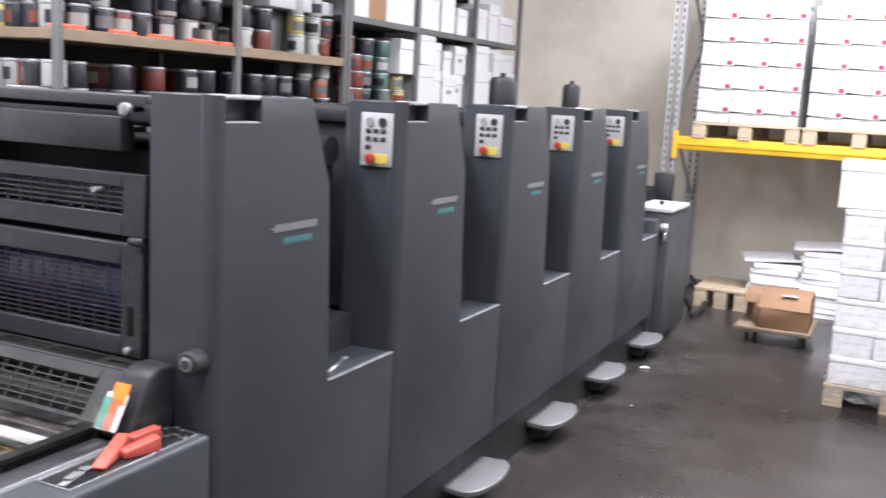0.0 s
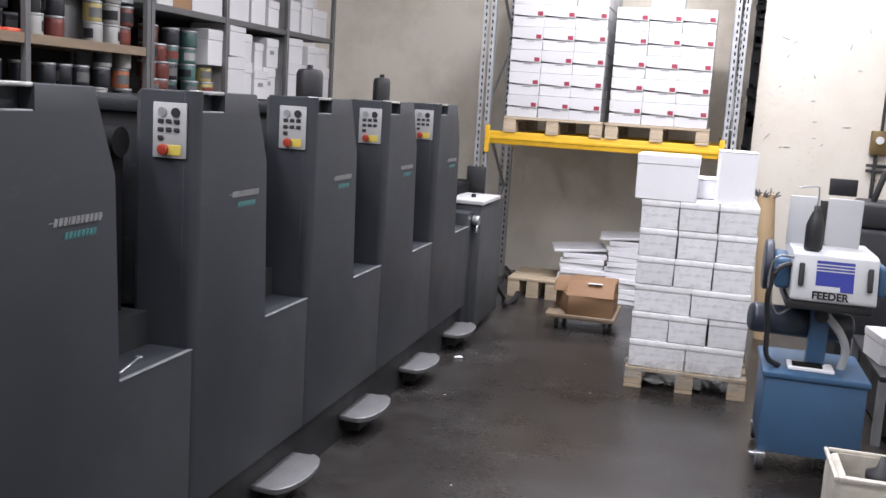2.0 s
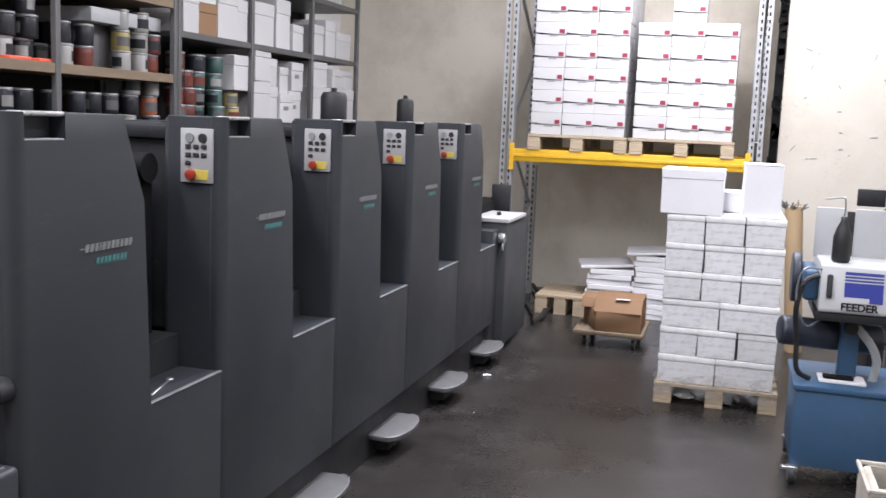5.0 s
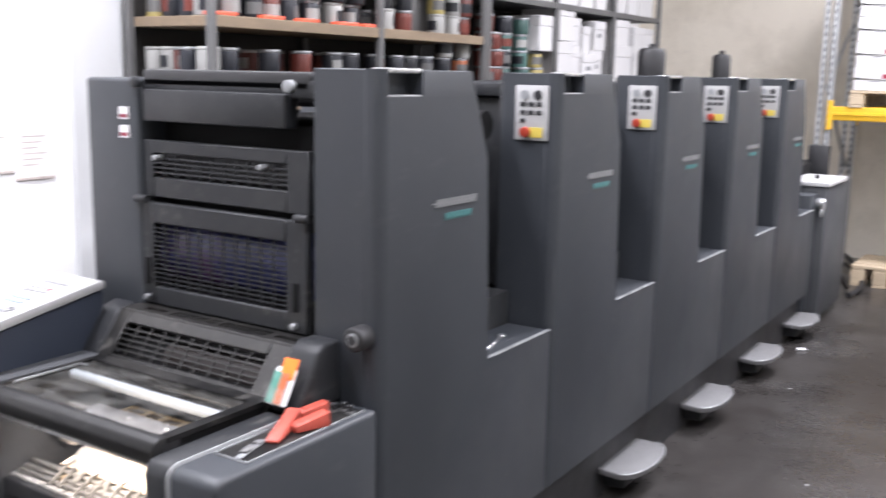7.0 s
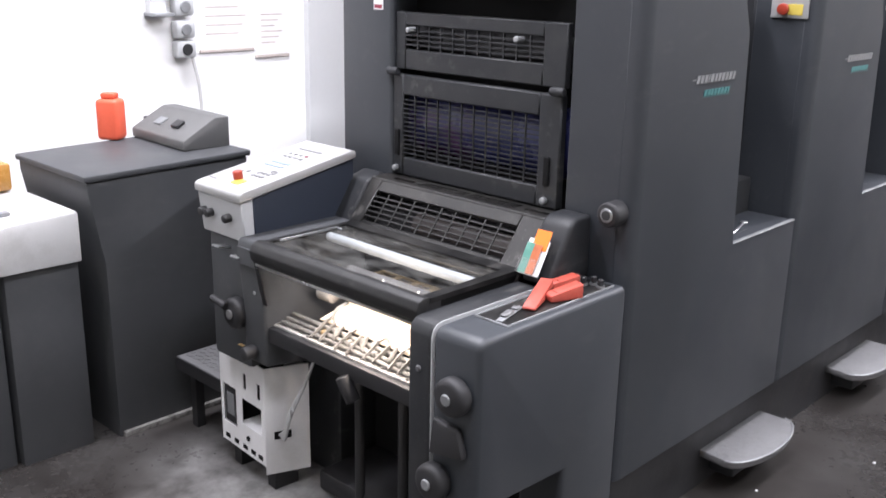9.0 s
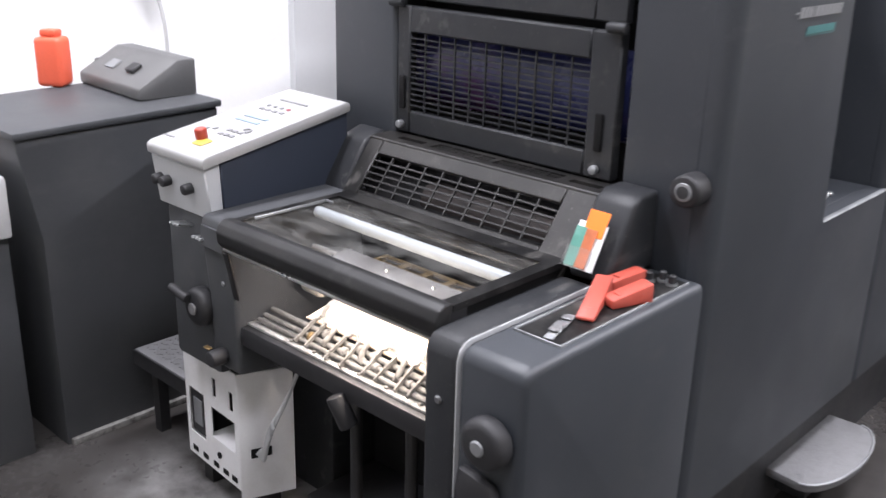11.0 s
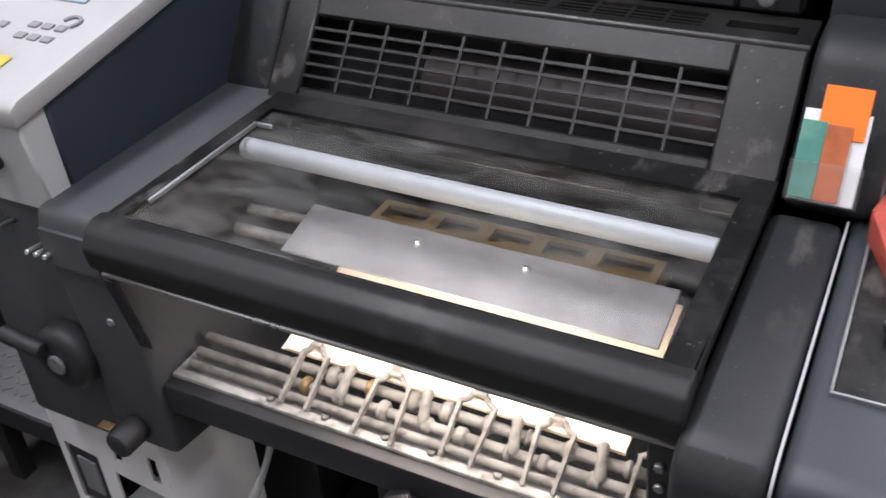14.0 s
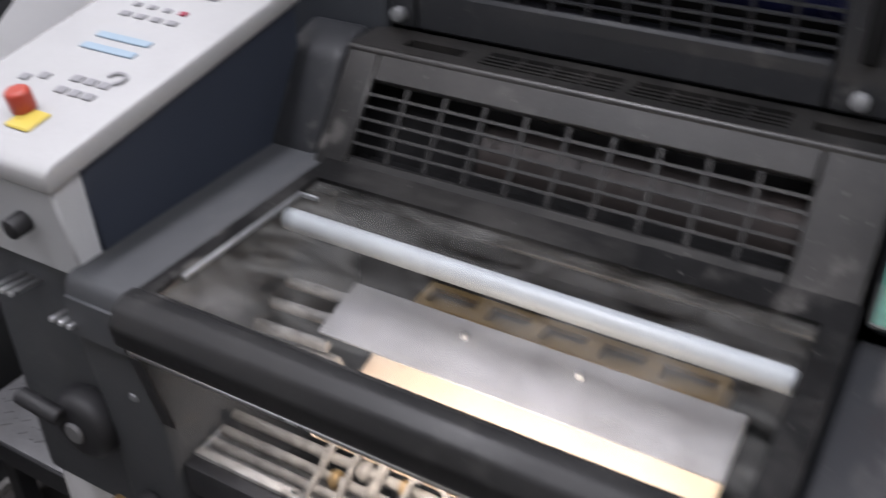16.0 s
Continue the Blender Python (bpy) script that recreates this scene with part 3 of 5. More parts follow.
for x0, x1, y0, y1 in ((-0.113, -0.11, 0.307, 0.69), (-0.022, -0.019, 0.307, 0.69), (-0.113, -0.019, 0.304, 0.307)):
    part("tray_lip", bevel(box(B(), x0, x1, y0, y1, 0.771, 0.7765), 0.001, 1), "dull", dl)
for cx, cz, r in ((-0.052, 0.645, 0.043), (-0.105, 0.43, 0.043)):
    hw = part("handwheel", bevel(rod(B(), (cx, 0.1975, cz), (cx, 0.158, cz), r, 24), 0.014, 3), "black", dl)
    part("hub", bevel(rod(B(), (cx, 0.158, cz), (cx, 0.152, cz), 0.013, 18), 0.002, 1), "dull", hw)
part("bracket", bevel(prism(B(), [(-0.12, 0.49), (-0.02, 0.51), (-0.04, 0.57), (-0.11, 0.58)], "y", 0.175, 0.1975), 0.008), "black", dl)
for z in (0.655, 0.30):
    part("bolt", bevel(rod(B(), (-0.172, 0.2, z + 0.01), (-0.172, 0.193, z + 0.01), 0.007, 12), 0.002, 1), "checker", dl)
part("roller_cap", bevel(rod(B(), (-0.21, 0.3, 0.05), (-0.21, 0.26, 0.05), 0.025, 16), 0.004), "lightgrey", dl)

# slanted vent cover behind the window
SL = 51.6
mx = Matrix.Translation((0, 0.550, 0.765)) @ Matrix.Rotation(radians(-(90 - SL)), 4, "X")
bm = framed(B(), -0.835, -0.207, -0.005, 0.176, -0.79, -0.278, 0.050, 0.141, 0.0, 0.012, mx)
bevel(bm, 0.003, 1)
grille(bm, -0.79, -0.278, 0.050, 0.141, 0.002, 0.006, 10, 6, 0.0036, mx)
slope = part("vent_cover", bm, "vent", dl, "worn black slanted cover with a grid of slots")
# near-black sheet puts the deep shade behind the slots into colour
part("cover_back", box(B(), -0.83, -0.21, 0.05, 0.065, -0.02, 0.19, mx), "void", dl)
part("cylinder", rod(B(), (-0.645, 0.676, 0.793), (-0.215, 0.676, 0.793), 0.045, 28), "cylinder", dl, "dull grey cylinder behind the slotted cover")
bm = B()
for x0, x1, h0, h1, y0, y1, nx, nz in ((-0.835, -0.675, -0.772, -0.695, 0.683, 0.703, 1, 1), (-0.675, -0.495, -0.668, -0.502, 0.676, 0.714, 4, 4), (-0.495, -0.315, -0.488, -0.322, 0.676, 0.714, 4, 4), (-0.315, -0.207, -0.298, -0.225, 0.683, 0.703, 1, 1)):
    framed(bm, x0, x1, 0.662, 0.73, h0, h1, y0, y1, 0.897, 0.907, swap)
    grille(bm, h0, h1, y0, y1, 0.902, 0.906, nx, nz, 0.004, swap)
rod(bm, (-0.835, 0.664, 0.9005), (-0.207, 0.664, 0.9005), 0.0065, 12)
part("cover_top", bm, "vent", dl, "worn bent top of the cover with rows of slots")
for x in (-0.80, -0.266):
    part("cap_screw", bevel(rod(B(), mx @ Vector((x, 0.0, 0.022)), mx @ Vector((x, -0.01, 0.022)), 0.008, 12), 0.002, 1), "dark", slope)
arm = [(0.575, 0.77), (0.585, 0.80), (0.648, 0.895), (0.70, 0.912), (0.718, 0.91), (0.718, 0.77)]
part("arm", bevel(prism(B(), arm, "x", -0.925, -0.838), 0.012, 3), "dark", dl)
blk = [(0.562, 0.772), (0.568, 0.80), (0.635, 0.912), (0.66, 0.925), (0.718, 0.925), (0.718, 0.772)]
part("card_block", bevel(prism(B(), blk, "x", -0.2, -0.112), 0.012, 3), "dark", dl)

# window: rim, glass and rounded front bar
bm = framed(B(), -0.815, -0.206, 0.2645, 0.572, -0.795, -0.234, 0.268, 0.528, 0.785, 0.797, swap)
part("window_rim", bm, "worn", dl, "worn black frame of the top window")
part("window_glass", box(B(), -0.7949, -0.2341, 0.2681, 0.5279, 0.789, 0.792), "glass", dl, "smeared clear inspection window").visible_shadow = False
part("glass_clip", bevel(box(B(), -0.792, -0.788, 0.30, 0.49, 0.793, 0.799), 0.001, 1), "dull", dl)
part("glass_clip", bevel(box(B(), -0.788, -0.766, 0.486, 0.49, 0.793, 0.799), 0.001, 1), "dull", dl)
bm = prism(B(), [(y + 0.012, z + 0.004) for y, z in ((0.224, 0.738), (0.213, 0.750), (0.210, 0.774), (0.219, 0.791), (0.233, 0.798), (0.251, 0.797), (0.252, 0.786), (0.246, 0.776), (0.243, 0.738))], "x", -0.818, -0.2055)
bevel(bm, 0.004, 3, 20)
part("front_bar", bm, "bar", dl, "rounded worn black bar over the front glass")
part("glass_trim", bevel(box(B(), -0.816, -0.2065, 0.235, 0.246, 0.7345, 0.7415), 0.002, 1), "steel", dl)
part("front_glass", prism(B(), [(0.2455, 0.734), (0.248, 0.734), (0.2835, 0.562), (0.281, 0.562)], "x", -0.812, -0.235), "frontglass", dl, "clear front guard").visible_shadow = False
gp = part("glass_edge", bevel(prism(B(), [(0.238, 0.734), (0.268, 0.734), (0.30, 0.53), (0.272, 0.53)], "x", -0.2355, -0.2105), 0.003, 1), "black", dl)
for z in (0.705, 0.675):
    part("cap_screw", bevel(rod(B(), (-0.223, 0.247 + (0.7 - z) * 0.2, z), (-0.223, 0.239 + (0.7 - z) * 0.2, z), 0.005, 10), 0.001, 1), "steel", gp)
# thin filler added to stop the lamp glinting through the gap beside the bar
part("bar_end", box(B(), -0.2094, -0.2082, 0.25, 0.30, 0.53, 0.797), "black", dl)
part("lower_rail", bevel(box(B(), -0.815, -0.2105, 0.270, 0.30, 0.512, 0.556), 0.004), "black", dl)
# drive side cheek with levers
bm = prism(B(), [(0.264, 0.44), (0.262, 0.60), (0.248, 0.76), (0.256, 0.788), (0.50, 0.79), (0.70, 0.79), (0.70, 0.40), (0.40, 0.42)], "x", -0.915, -0.8165)
part("drive_cheek", bevel(bm, 0.01, 3), "desksteel", dl, "dusty dark grey drive-side cheek")
part("stand", bevel(box(B(), -1.095, -0.917, 0.282, 0.70, 0.40, 0.765), 0.01), "desksteel", dl)
part("stand_leg", bevel(box(B(), -1.09, -0.82, 0.52, 0.71, 0.0, 0.40), 0.01), "dark", dl)
for x, z in ((-1.02, 0.735), (-0.935, 0.724)):
    for i in range(3):
        part("lever_tip", bevel(rod(B(), (x + 0.013 * i, 0.285, z), (x + 0.013 * i + 0.012, 0.235, z + 0.014), 0.0035, 8), 0.001, 1), "steel", dl)
hw = part("handwheel", bevel(rod(B(), (-0.95, 0.283, 0.563), (-0.95, 0.243, 0.563), 0.045, 24), 0.014, 3), "black", dl)
part("hub", bevel(rod(B(), (-0.95, 0.243, 0.563), (-0.95, 0.237, 0.563), 0.014, 18), 0.002, 1), "checker", hw)
part("crank", bevel(rod(B(), (-0.96, 0.236, 0.585), (-1.02, 0.232, 0.598), 0.011, 14), 0.004, 2), "black", hw)
kn = part("knob", bevel(rod(B(), (-0.868, 0.264, 0.475), (-0.868, 0.222, 0.475), 0.019, 18), 0.006, 2), "black", dl)
part("knob_tag", bevel(box(B(), -0.896, -0.876, 0.226, 0.238, 0.494, 0.497), 0.001, 1), "brass", kn)
for x, z in ((-0.882, 0.741), (-0.853, 0.646)):
    part("bolt", bevel(rod(B(), (x, 0.268, z), (x, 0.248 + (0.741 - z) * 0.08, z), 0.006, 12), 0.002, 1), "dull", dl)

part("corner_plate", bevel(prism(B(), [(0.2462, 0.767), (0.2432, 0.722), (0.2482, 0.722), (0.2512, 0.767)], "x", -0.908, -0.828), 0.001, 1), "desksteel", dl, "dusty grey corner plate")
part("hinge_strip", bevel(prism(B(), [(0.2395, 0.728), (0.2445, 0.728), (0.266, 0.62), (0.261, 0.62)], "x", -0.822, -0.804), 0.001, 1), "black", dl)
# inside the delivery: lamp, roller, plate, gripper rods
# near-black shells carry the shade inside the housing in their colour
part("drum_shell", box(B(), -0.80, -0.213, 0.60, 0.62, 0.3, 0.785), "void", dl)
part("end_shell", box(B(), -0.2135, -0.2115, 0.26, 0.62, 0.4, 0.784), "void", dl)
part("white_roller", bevel(rod(B(), (-0.797, 0.468, 0.774), (-0.236, 0.463, 0.774), 0.0125, 20), 0.003, 1), "roller", dl, "long white roller under the window")
bm = box(B(), -0.712, -0.27, 0.028, 0.106, -0.0015, 0.0015, Matrix.Translation((0, 0.372, 0.684)) @ Matrix.Rotation(radians(14), 4, "X"))
part("guide_plate", bevel(bm, 0.001, 1), "plate", dl, "dusty grey guide plate")
for x in (-0.56, -0.43):
    part("guide_screw", bevel(rod(B(), (x, 0.452, 0.703), (x, 0.452, 0.712), 0.004, 10), 0.001, 1), "steel", dl)
bm = framed(B(), -0.645, -0.30, 0.487, 0.531, -0.635, -0.31, 0.496, 0.522, 0.694, 0.70, swap)
for i in range(1, 5):
    box(bm, -0.635 + 0.065 * i - 0.009, -0.635 + 0.065 * i + 0.009, 0.4955, 0.5225, 0.694, 0.70)
box(bm, -0.65, -0.295, 0.486, 0.532, 0.680, 0.686)
part("suction_bar", bm, "brass", dl, "brass-coloured slotted bar")
for k, (y, z) in enumerate(((0.30, 0.66), (0.33, 0.67), (0.36, 0.68))):
    part("air_pipe", rod(B(), (-0.79, y + 0.09, z + 0.02), (-0.70, y + 0.1, z + 0.015), 0.007, 10), "powder", dl)
part("lamp_tube", rod(B(), (-0.64, 0.305, 0.715), (-0.28, 0.305, 0.715), 0.006, 10), "bulb", dl, "glowing warm lamp tube")
bm = B()
for i in range(4):
    box(bm, -0.69 + 0.003 * i, -0.28, 0.0, 0.2, 0.0015 * i, 0.0015 * i + 0.001, Matrix.Translation((0, 0.345, 0.594)) @ Matrix.Rotation(radians(12), 4, "X"))
part("sheet_pile", bm, "sheet", dl, "printed paper sheets lit warm")
for y, z, r in ((0.303, 0.570, 0.0055), (0.320, 0.575, 0.006), (0.340, 0.582, 0.0065)):
    part("gripper_rod", rod(B(), (-0.795, y, z), (-0.22, y, z), r, 12), "powder", dl)
part("dust_tray", bevel(box(B(), -0.812, -0.22, 0.286, 0.334, 0.5565, 0.562), 0.001, 1), "dust", dl, "powder-covered slotted deck")
random.seed(3)
for i in range(7):
    x = -0.70 + 0.07 * i + random.uniform(-0.012, 0.012)
    part("slot", box(B(), x - 0.02, x + 0.012, 0.3045, 0.3085, 0.5618, 0.5628, pose(x, 0.306, 0, 0, 0, random.uniform(-6, 6)) @ pose(-x, -0.306, 0)), "void", dl)
    part("deck_screw", bevel(rod(B(), (x + 0.03, 0.296, 0.562), (x + 0.03, 0.296, 0.566), 0.005, 10), 0.001, 1), "powder", dl)
for i in range(5):
    x = -0.642 + 0.099 * i + random.uniform(-0.006, 0.006)
    w, yb, zt = random.uniform(0.015, 0.02), random.uniform(0.338, 0.345), random.uniform(0.597, 0.603)
    bm = B()
    for dx in (-w, w):
        box(bm, -0.002, 0.002, -0.062, 0.0, -0.004, 0.004, Matrix.Translation((x + dx, yb, zt)) @ Matrix.Rotation(radians(31), 4, "X") @ Matrix.Rotation(radians(random.uniform(-7, 3)), 4, "Z"))
    # the yoke, bowed up in the middle, and its bent stem
    yoke = [Vector((x - w - 0.002, yb, zt)), Vector((x - w * 0.55, yb + 0.004, zt + 0.004)), Vector((x - w * 0.4, yb + 0.007, zt + 0.010)), Vector((x + w * 0.4, yb + 0.007, zt + 0.010)), Vector((x + w * 0.55, yb + 0.004, zt + 0.004)), Vector((x + w + 0.002, yb, zt))]
    for p, q in zip(yoke, yoke[1:]):
        rod(bm, p, q, 0.0034, 8)
    stem = [(0.007, 0.008), (0.013, 0.022), (0.028, 0.031), (0.055, 0.036)]
    for p, q in zip(stem, stem[1:]):
        prism(bm, [(yb + p[0], zt + p[1]), (yb + q[0], zt + q[1]), (yb + q[0], zt + q[1] + 0.002), (yb + p[0], zt + p[1] + 0.002)], "x", x - 0.006, x + 0.006)
    part("gripper", bm, "powder", dl)
    fx = x + 0.045 + random.uniform(-0.007, 0.007)
    part("finger", bevel(lathe(B(), [(0.006, -0.03), (0.0105, -0.022), (0.0095, 0.0), (0.008, 0.012), (0.0105, 0.02), (0.0095, 0.03), (0.004, 0.035)], 0, 0, 14), 0.001, 1), "powder", dl).matrix_basis = Matrix.Translation((fx, 0.328, 0.592)) @ Matrix.Scale(0.62, 4) @ Matrix.Rotation(radians(random.uniform(-52, -36)), 4, "X") @ Matrix.Rotation(radians(random.uniform(-10, 10)), 4, "Y")
    for k in range(4):
        cx = x - 0.035 + 0.024 * k + random.uniform(-0.006, 0.006)
        cy, cz = ((0.340, 0.582), (0.320, 0.575))[k % 2]
        part("collar", bevel(rod(B(), (cx, cy, cz), (cx + random.uniform(0.007, 0.016), cy, cz), random.uniform(0.0085, 0.0125), 14), 0.003, 1), "brass" if (i + k) % 6 == 1 else "powder", dl)
part("motor", bevel(rod(B(), (-0.745, 0.395, 0.645), (-0.69, 0.395, 0.645), 0.02, 18), 0.005), "powder", dl)
wl = bpy.data.lights.new("delivery_lamp", "AREA")
wl.shape, wl.size, wl.size_y, wl.energy, wl.color = "RECTANGLE", 0.36, 0.015, DELIVERY, (1.0, 0.87, 0.7)
wlo = new("delivery_lamp", wl)
wlo.matrix_world = look((-0.46, 0.305, 0.705), (-0.46, 0.39, 0.59))
# pile support under the delivery
for x in (-0.62, -0.45, -0.30):
    part("strut", bevel(rod(B(), (x, 0.42, 0.0), (x, 0.42, 0.52), 0.014, 12), 0.003, 1), "black", dl)
part("pile_frame", bevel(box(B(), -0.80, -0.22, 0.42, 0.66, 0.02, 0.08), 0.006), "black", dl)
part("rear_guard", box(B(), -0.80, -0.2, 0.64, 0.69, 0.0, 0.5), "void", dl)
part("hook", bevel(rod(B(), (-0.50, 0.26, 0.52), (-0.47, 0.27, 0.46), 0.02, 12), 0.006), "black", dl)

# ---------------------------------------------------------------- operator console on the delivery
co = thing("control_console", "white-topped sloping operator console with keys and red stop button", "control console")
top = [(0.254, 0.880), (0.254, 0.902), (0.266, 0.909), (0.645, 0.974), (0.657, 0.968), (0.657, 0.950)]
ct = part("console_top", bevel(prism(B(), top, "x", -1.115, -0.898), 0.005, 2), "panelwhite", co, "white sloping key panel")
part("console_front", bevel(prism(B(), [(0.260, 0.879), (0.30, 0.886), (0.305, 0.767), (0.274, 0.767)], "x", -1.108, -0.905), 0.003, 1), "lightgrey", co)
sidepts = [(0.306, 0.767), (0.301, 0.886), (0.652, 0.948), (0.652, 0.80), (0.60, 0.767)]
part("console_body", bevel(prism(B(), sidepts, "x", -1.108, -0.905), 0.003, 1), "navy", co)
for x in (-1.08, -1.05, -0.965):
    part("knob", bevel(rod(B(), (x, 0.28, 0.83), (x, 0.245, 0.827), 0.012, 16), 0.003), "black", co)
cm = Matrix.Translation((-0.014, 0.266, 0.9095)) @ Matrix.Rotation(math.atan2(0.065, 0.379), 4, "X") @ Matrix.Diagonal((1, 0.95, 1, 1))


def key(x0, x1, y0, y1, m, h=0.004):
    part("key", bevel(box(B(), x0, x1, y0, y1, -0.001, h, cm), 0.001, 1), m, ct)


part("stop_base", bevel(box(B(), -0.985, -0.95, 0.03, 0.065, -0.001, 0.003, cm), 0.004, 1), "yellow", ct)
part("stop_button", bevel(rod(B(), cm @ Vector((-0.985, 0.06, 0.0)), cm @ Vector((-0.985, 0.06, 0.026)), 0.0135, 20), 0.005, 3), "red", ct)
for i in range(3):
    for j in range(2):
        key(-0.985 + 0.02 * i, -0.971 + 0.02 * i, 0.10 + 0.024 * j, 0.112 + 0.024 * j, "greyprint", 0.002)
for i in range(2):
    key(-1.045 + 0.02 * i, -1.033 + 0.02 * i, 0.105 + 0.01 * i, 0.117 + 0.01 * i, "greyprint", 0.002)
for j in range(2):
    key(-1.03, -0.95, 0.185 + 0.026 * j, 0.197 + 0.026 * j, "slate", 0.002)
for i in range(4):
    key(-1.04 + 0.024 * i, -1.026 + 0.024 * i, 0.262, 0.272, "greyprint", 0.002)
    key(-1.04 + 0.024 * i, -1.03 + 0.024 * i, 0.286, 0.295, "redprint" if i == 3 else "greyprint", 0.002)
key(-1.045, -0.945, 0.33, 0.338, "greyprint", 0.002)
key(-1.09, -1.055, 0.03, 0.037, "greyprint", 0.0015)
bm = B()
for i in range(10):
    a0, a1 = radians(-60 + 24 * i), radians(-60 + 24 * (i + 1))
    rod(bm, cm @ Vector((-0.935 + 0.011 * math.cos(a0), 0.145 + 0.011 * math.sin(a0), 0.001)), cm @ Vector((-0.935 + 0.011 * math.cos(a1), 0.145 + 0.011 * math.sin(a1), 0.001)), 0.0025, 6)
part("dial_mark", bm, "greyprint", ct)

# white electronics box under the console, with cable
eb = thing("powder_unit", "white sheet-metal box with square cut-outs and cable", "control box", m=pose(-1.150, 0.330, 0, 0, 0, -4))
cuts = ((0.012, 0.085, 0.15, 0.275), (0.13, 0.146, 0.292, 0.342), (0.205, 0.222, 0.286, 0.335), (0.118, 0.225, 0.178, 0.26))
bm = B()
xs, zs = sorted({0.0, 0.24} | {c for k in cuts for c in k[:2]}), sorted({0.085, 0.392} | {c for k in cuts for c in k[2:]})
grid = {(x, z): bm.verts.new((x, 0.0, z)) for x in xs for z in zs}
for x0, x1 in zip(xs, xs[1:]):
    for z0, z1 in zip(zs, zs[1:]):
        if not any(c[0] < (x0 + x1) / 2 < c[1] and c[2] < (z0 + z1) / 2 < c[3] for c in cuts):
            bm.faces.new((grid[x0, z0], grid[x1, z0], grid[x1, z1], grid[x0, z1]))
bmesh.ops.delete(bm, geom=[v for v in bm.verts if not v.link_faces], context="VERTS")
bmesh.ops.solidify(bm, geom=list(bm.faces), thickness=0.003)
part("face", bm, "whitebox", eb)
part("side_plate", bevel(prism(B(), [(0.2405, 0.0), (0.2445, 0.0), (0.285, 0.125), (0.281, 0.125)], "z", 0.06, 0.392), 0.001, 1), "whitebox", eb)
part("rear_plate", box(B(), 0.0, 0.278, 0.122, 0.126, 0.085, 0.385), "whitebox", eb)
part("left_plate", box(B(), -0.003, -0.0005, 0.0, 0.125, 0.085, 0.39), "whitebox", eb)
part("inner_shelf", box(B(), 0.1, 0.238, 0.0035, 0.12, 0.171, 0.177), "whitebox", eb)
# near-black sheet stands in for shade behind the cut-outs
part("inner_dark", box(B(), 0.001, 0.236, 0.07, 0.074, 0.09, 0.385), "void", eb)
part("socket_plate", bevel(box(B(), 0.014, 0.083, 0.004, 0.008, 0.152, 0.273), 0.002, 1), "black", eb)
part("socket", box(B(), 0.03, 0.07, 0.001, 0.0038, 0.18, 0.25), "dull", eb)
part("grommet", rod(B(), (0.15, 0.0, 0.14), (0.15, -0.004, 0.14), 0.008, 12), "void", eb)
for x in (0.03, 0.08, 0.13, 0.175, 0.215):
    part("label_bar", box(B(), x - 0.012, x + 0.012, -0.0015, -0.0003, 0.098, 0.112), "void", eb)
for x in (0.03, 0.22):
    part("foot", box(B(), x - 0.02, x + 0.02, 0.03, 0.11, 0.0, 0.084), "black", eb)
part("cable_slot", bevel(box(B(), 0.2535, 0.2565, 0.025, 0.075, 0.17, 0.195, pose(0.2445, 0.0, 0, 0, 0, -18) @ pose(-0.2525, 0.0, 0)), 0.002, 1), "void", eb)
for k in range(4):
    tube("cable", [(0.262, 0.05, 0.178 + 0.004 * k), (0.285, 0.035 - 0.004 * k, 0.18 + 0.006 * k), (0.335, 0.01, 0.215 + 0.008 * k), (0.38, 0.0, 0.30 + 0.006 * k), (0.41, 0.03, 0.40), (0.42, 0.07, 0.50)], 0.0045, "lightgrey", eb)

st = thing("step", "dark chequer-plate step on short legs", "step")
part("plate", bevel(box(B(), -1.458, -1.13, 0.364, 0.62, 0.235, 0.25), 0.003), "checker", st)
part("edge", bevel(box(B(), -1.458, -1.13, 0.359, 0.3635, 0.205, 0.2485), 0.001, 1), "black", st)
for x in (-1.42, -1.16):
    for y in (0.41, 0.59):
        part("leg", box(B(), x - 0.015, x + 0.015, y - 0.015, y + 0.015, 0, 0.235), "black", st)
bm = B()
for i in range(16):
    for j in range(11):
        a = 45 if (i + j) % 2 else -45
        box(bm, -0.008, 0.008, -0.0025, 0.0025, 0, 0.0015, pose(-1.44 + 0.02 * i, 0.395 + 0.0215 * j, 0.25, 0, 0, a))
tagged(part("tread_studs", bm, "checker", st), kind="stuff")

# cards and loose things on the delivery
cards = thing("card_holder", "clear holder with orange, green and rust coloured cards", "card holder")
mc = Matrix.Translation((-0.165, 0.558, 0.816)) @ Matrix.Rotation(radians(-29.5), 4, "X") @ Matrix.Diagonal((0.8, 0.87, 0.80, 1))


def card(x0, x1, z0, z1, y, m):
    part("card", bevel(box(B(), x0, x1, y, y + 0.0015, z0, z1, mc), 0.0006, 1), m, cards)


card(-0.018, 0.036, 0.05, 0.112, -0.008, "neon")
card(-0.036, 0.04, -0.028, 0.082, -0.006, "paper")
card(-0.036, -0.007, -0.026, 0.068, -0.0105, "green")
card(-0.007, 0.022, -0.026, 0.066, -0.0115, "rust")
part("pocket", bevel(box(B(), -0.04, 0.044, -0.0165, -0.0145, -0.03, 0.02, mc), 0.0006, 1), "glass", cards)


def wedge(x, y, rot, length, h0, h1, w=0.017):
    k = thing("wedge", "salmon-orange plastic sheet-separator wedge", "wedge", "wedges in the tray", pose(x, y, 0.7745, 0, 0, rot))
    a = length / 2
    part("blade", bevel(prism(B(), [(-a, 0.0), (a, 0.0), (a, h1), (-a, h0)], "x", -w, w), 0.003, 2), "salmon", k)
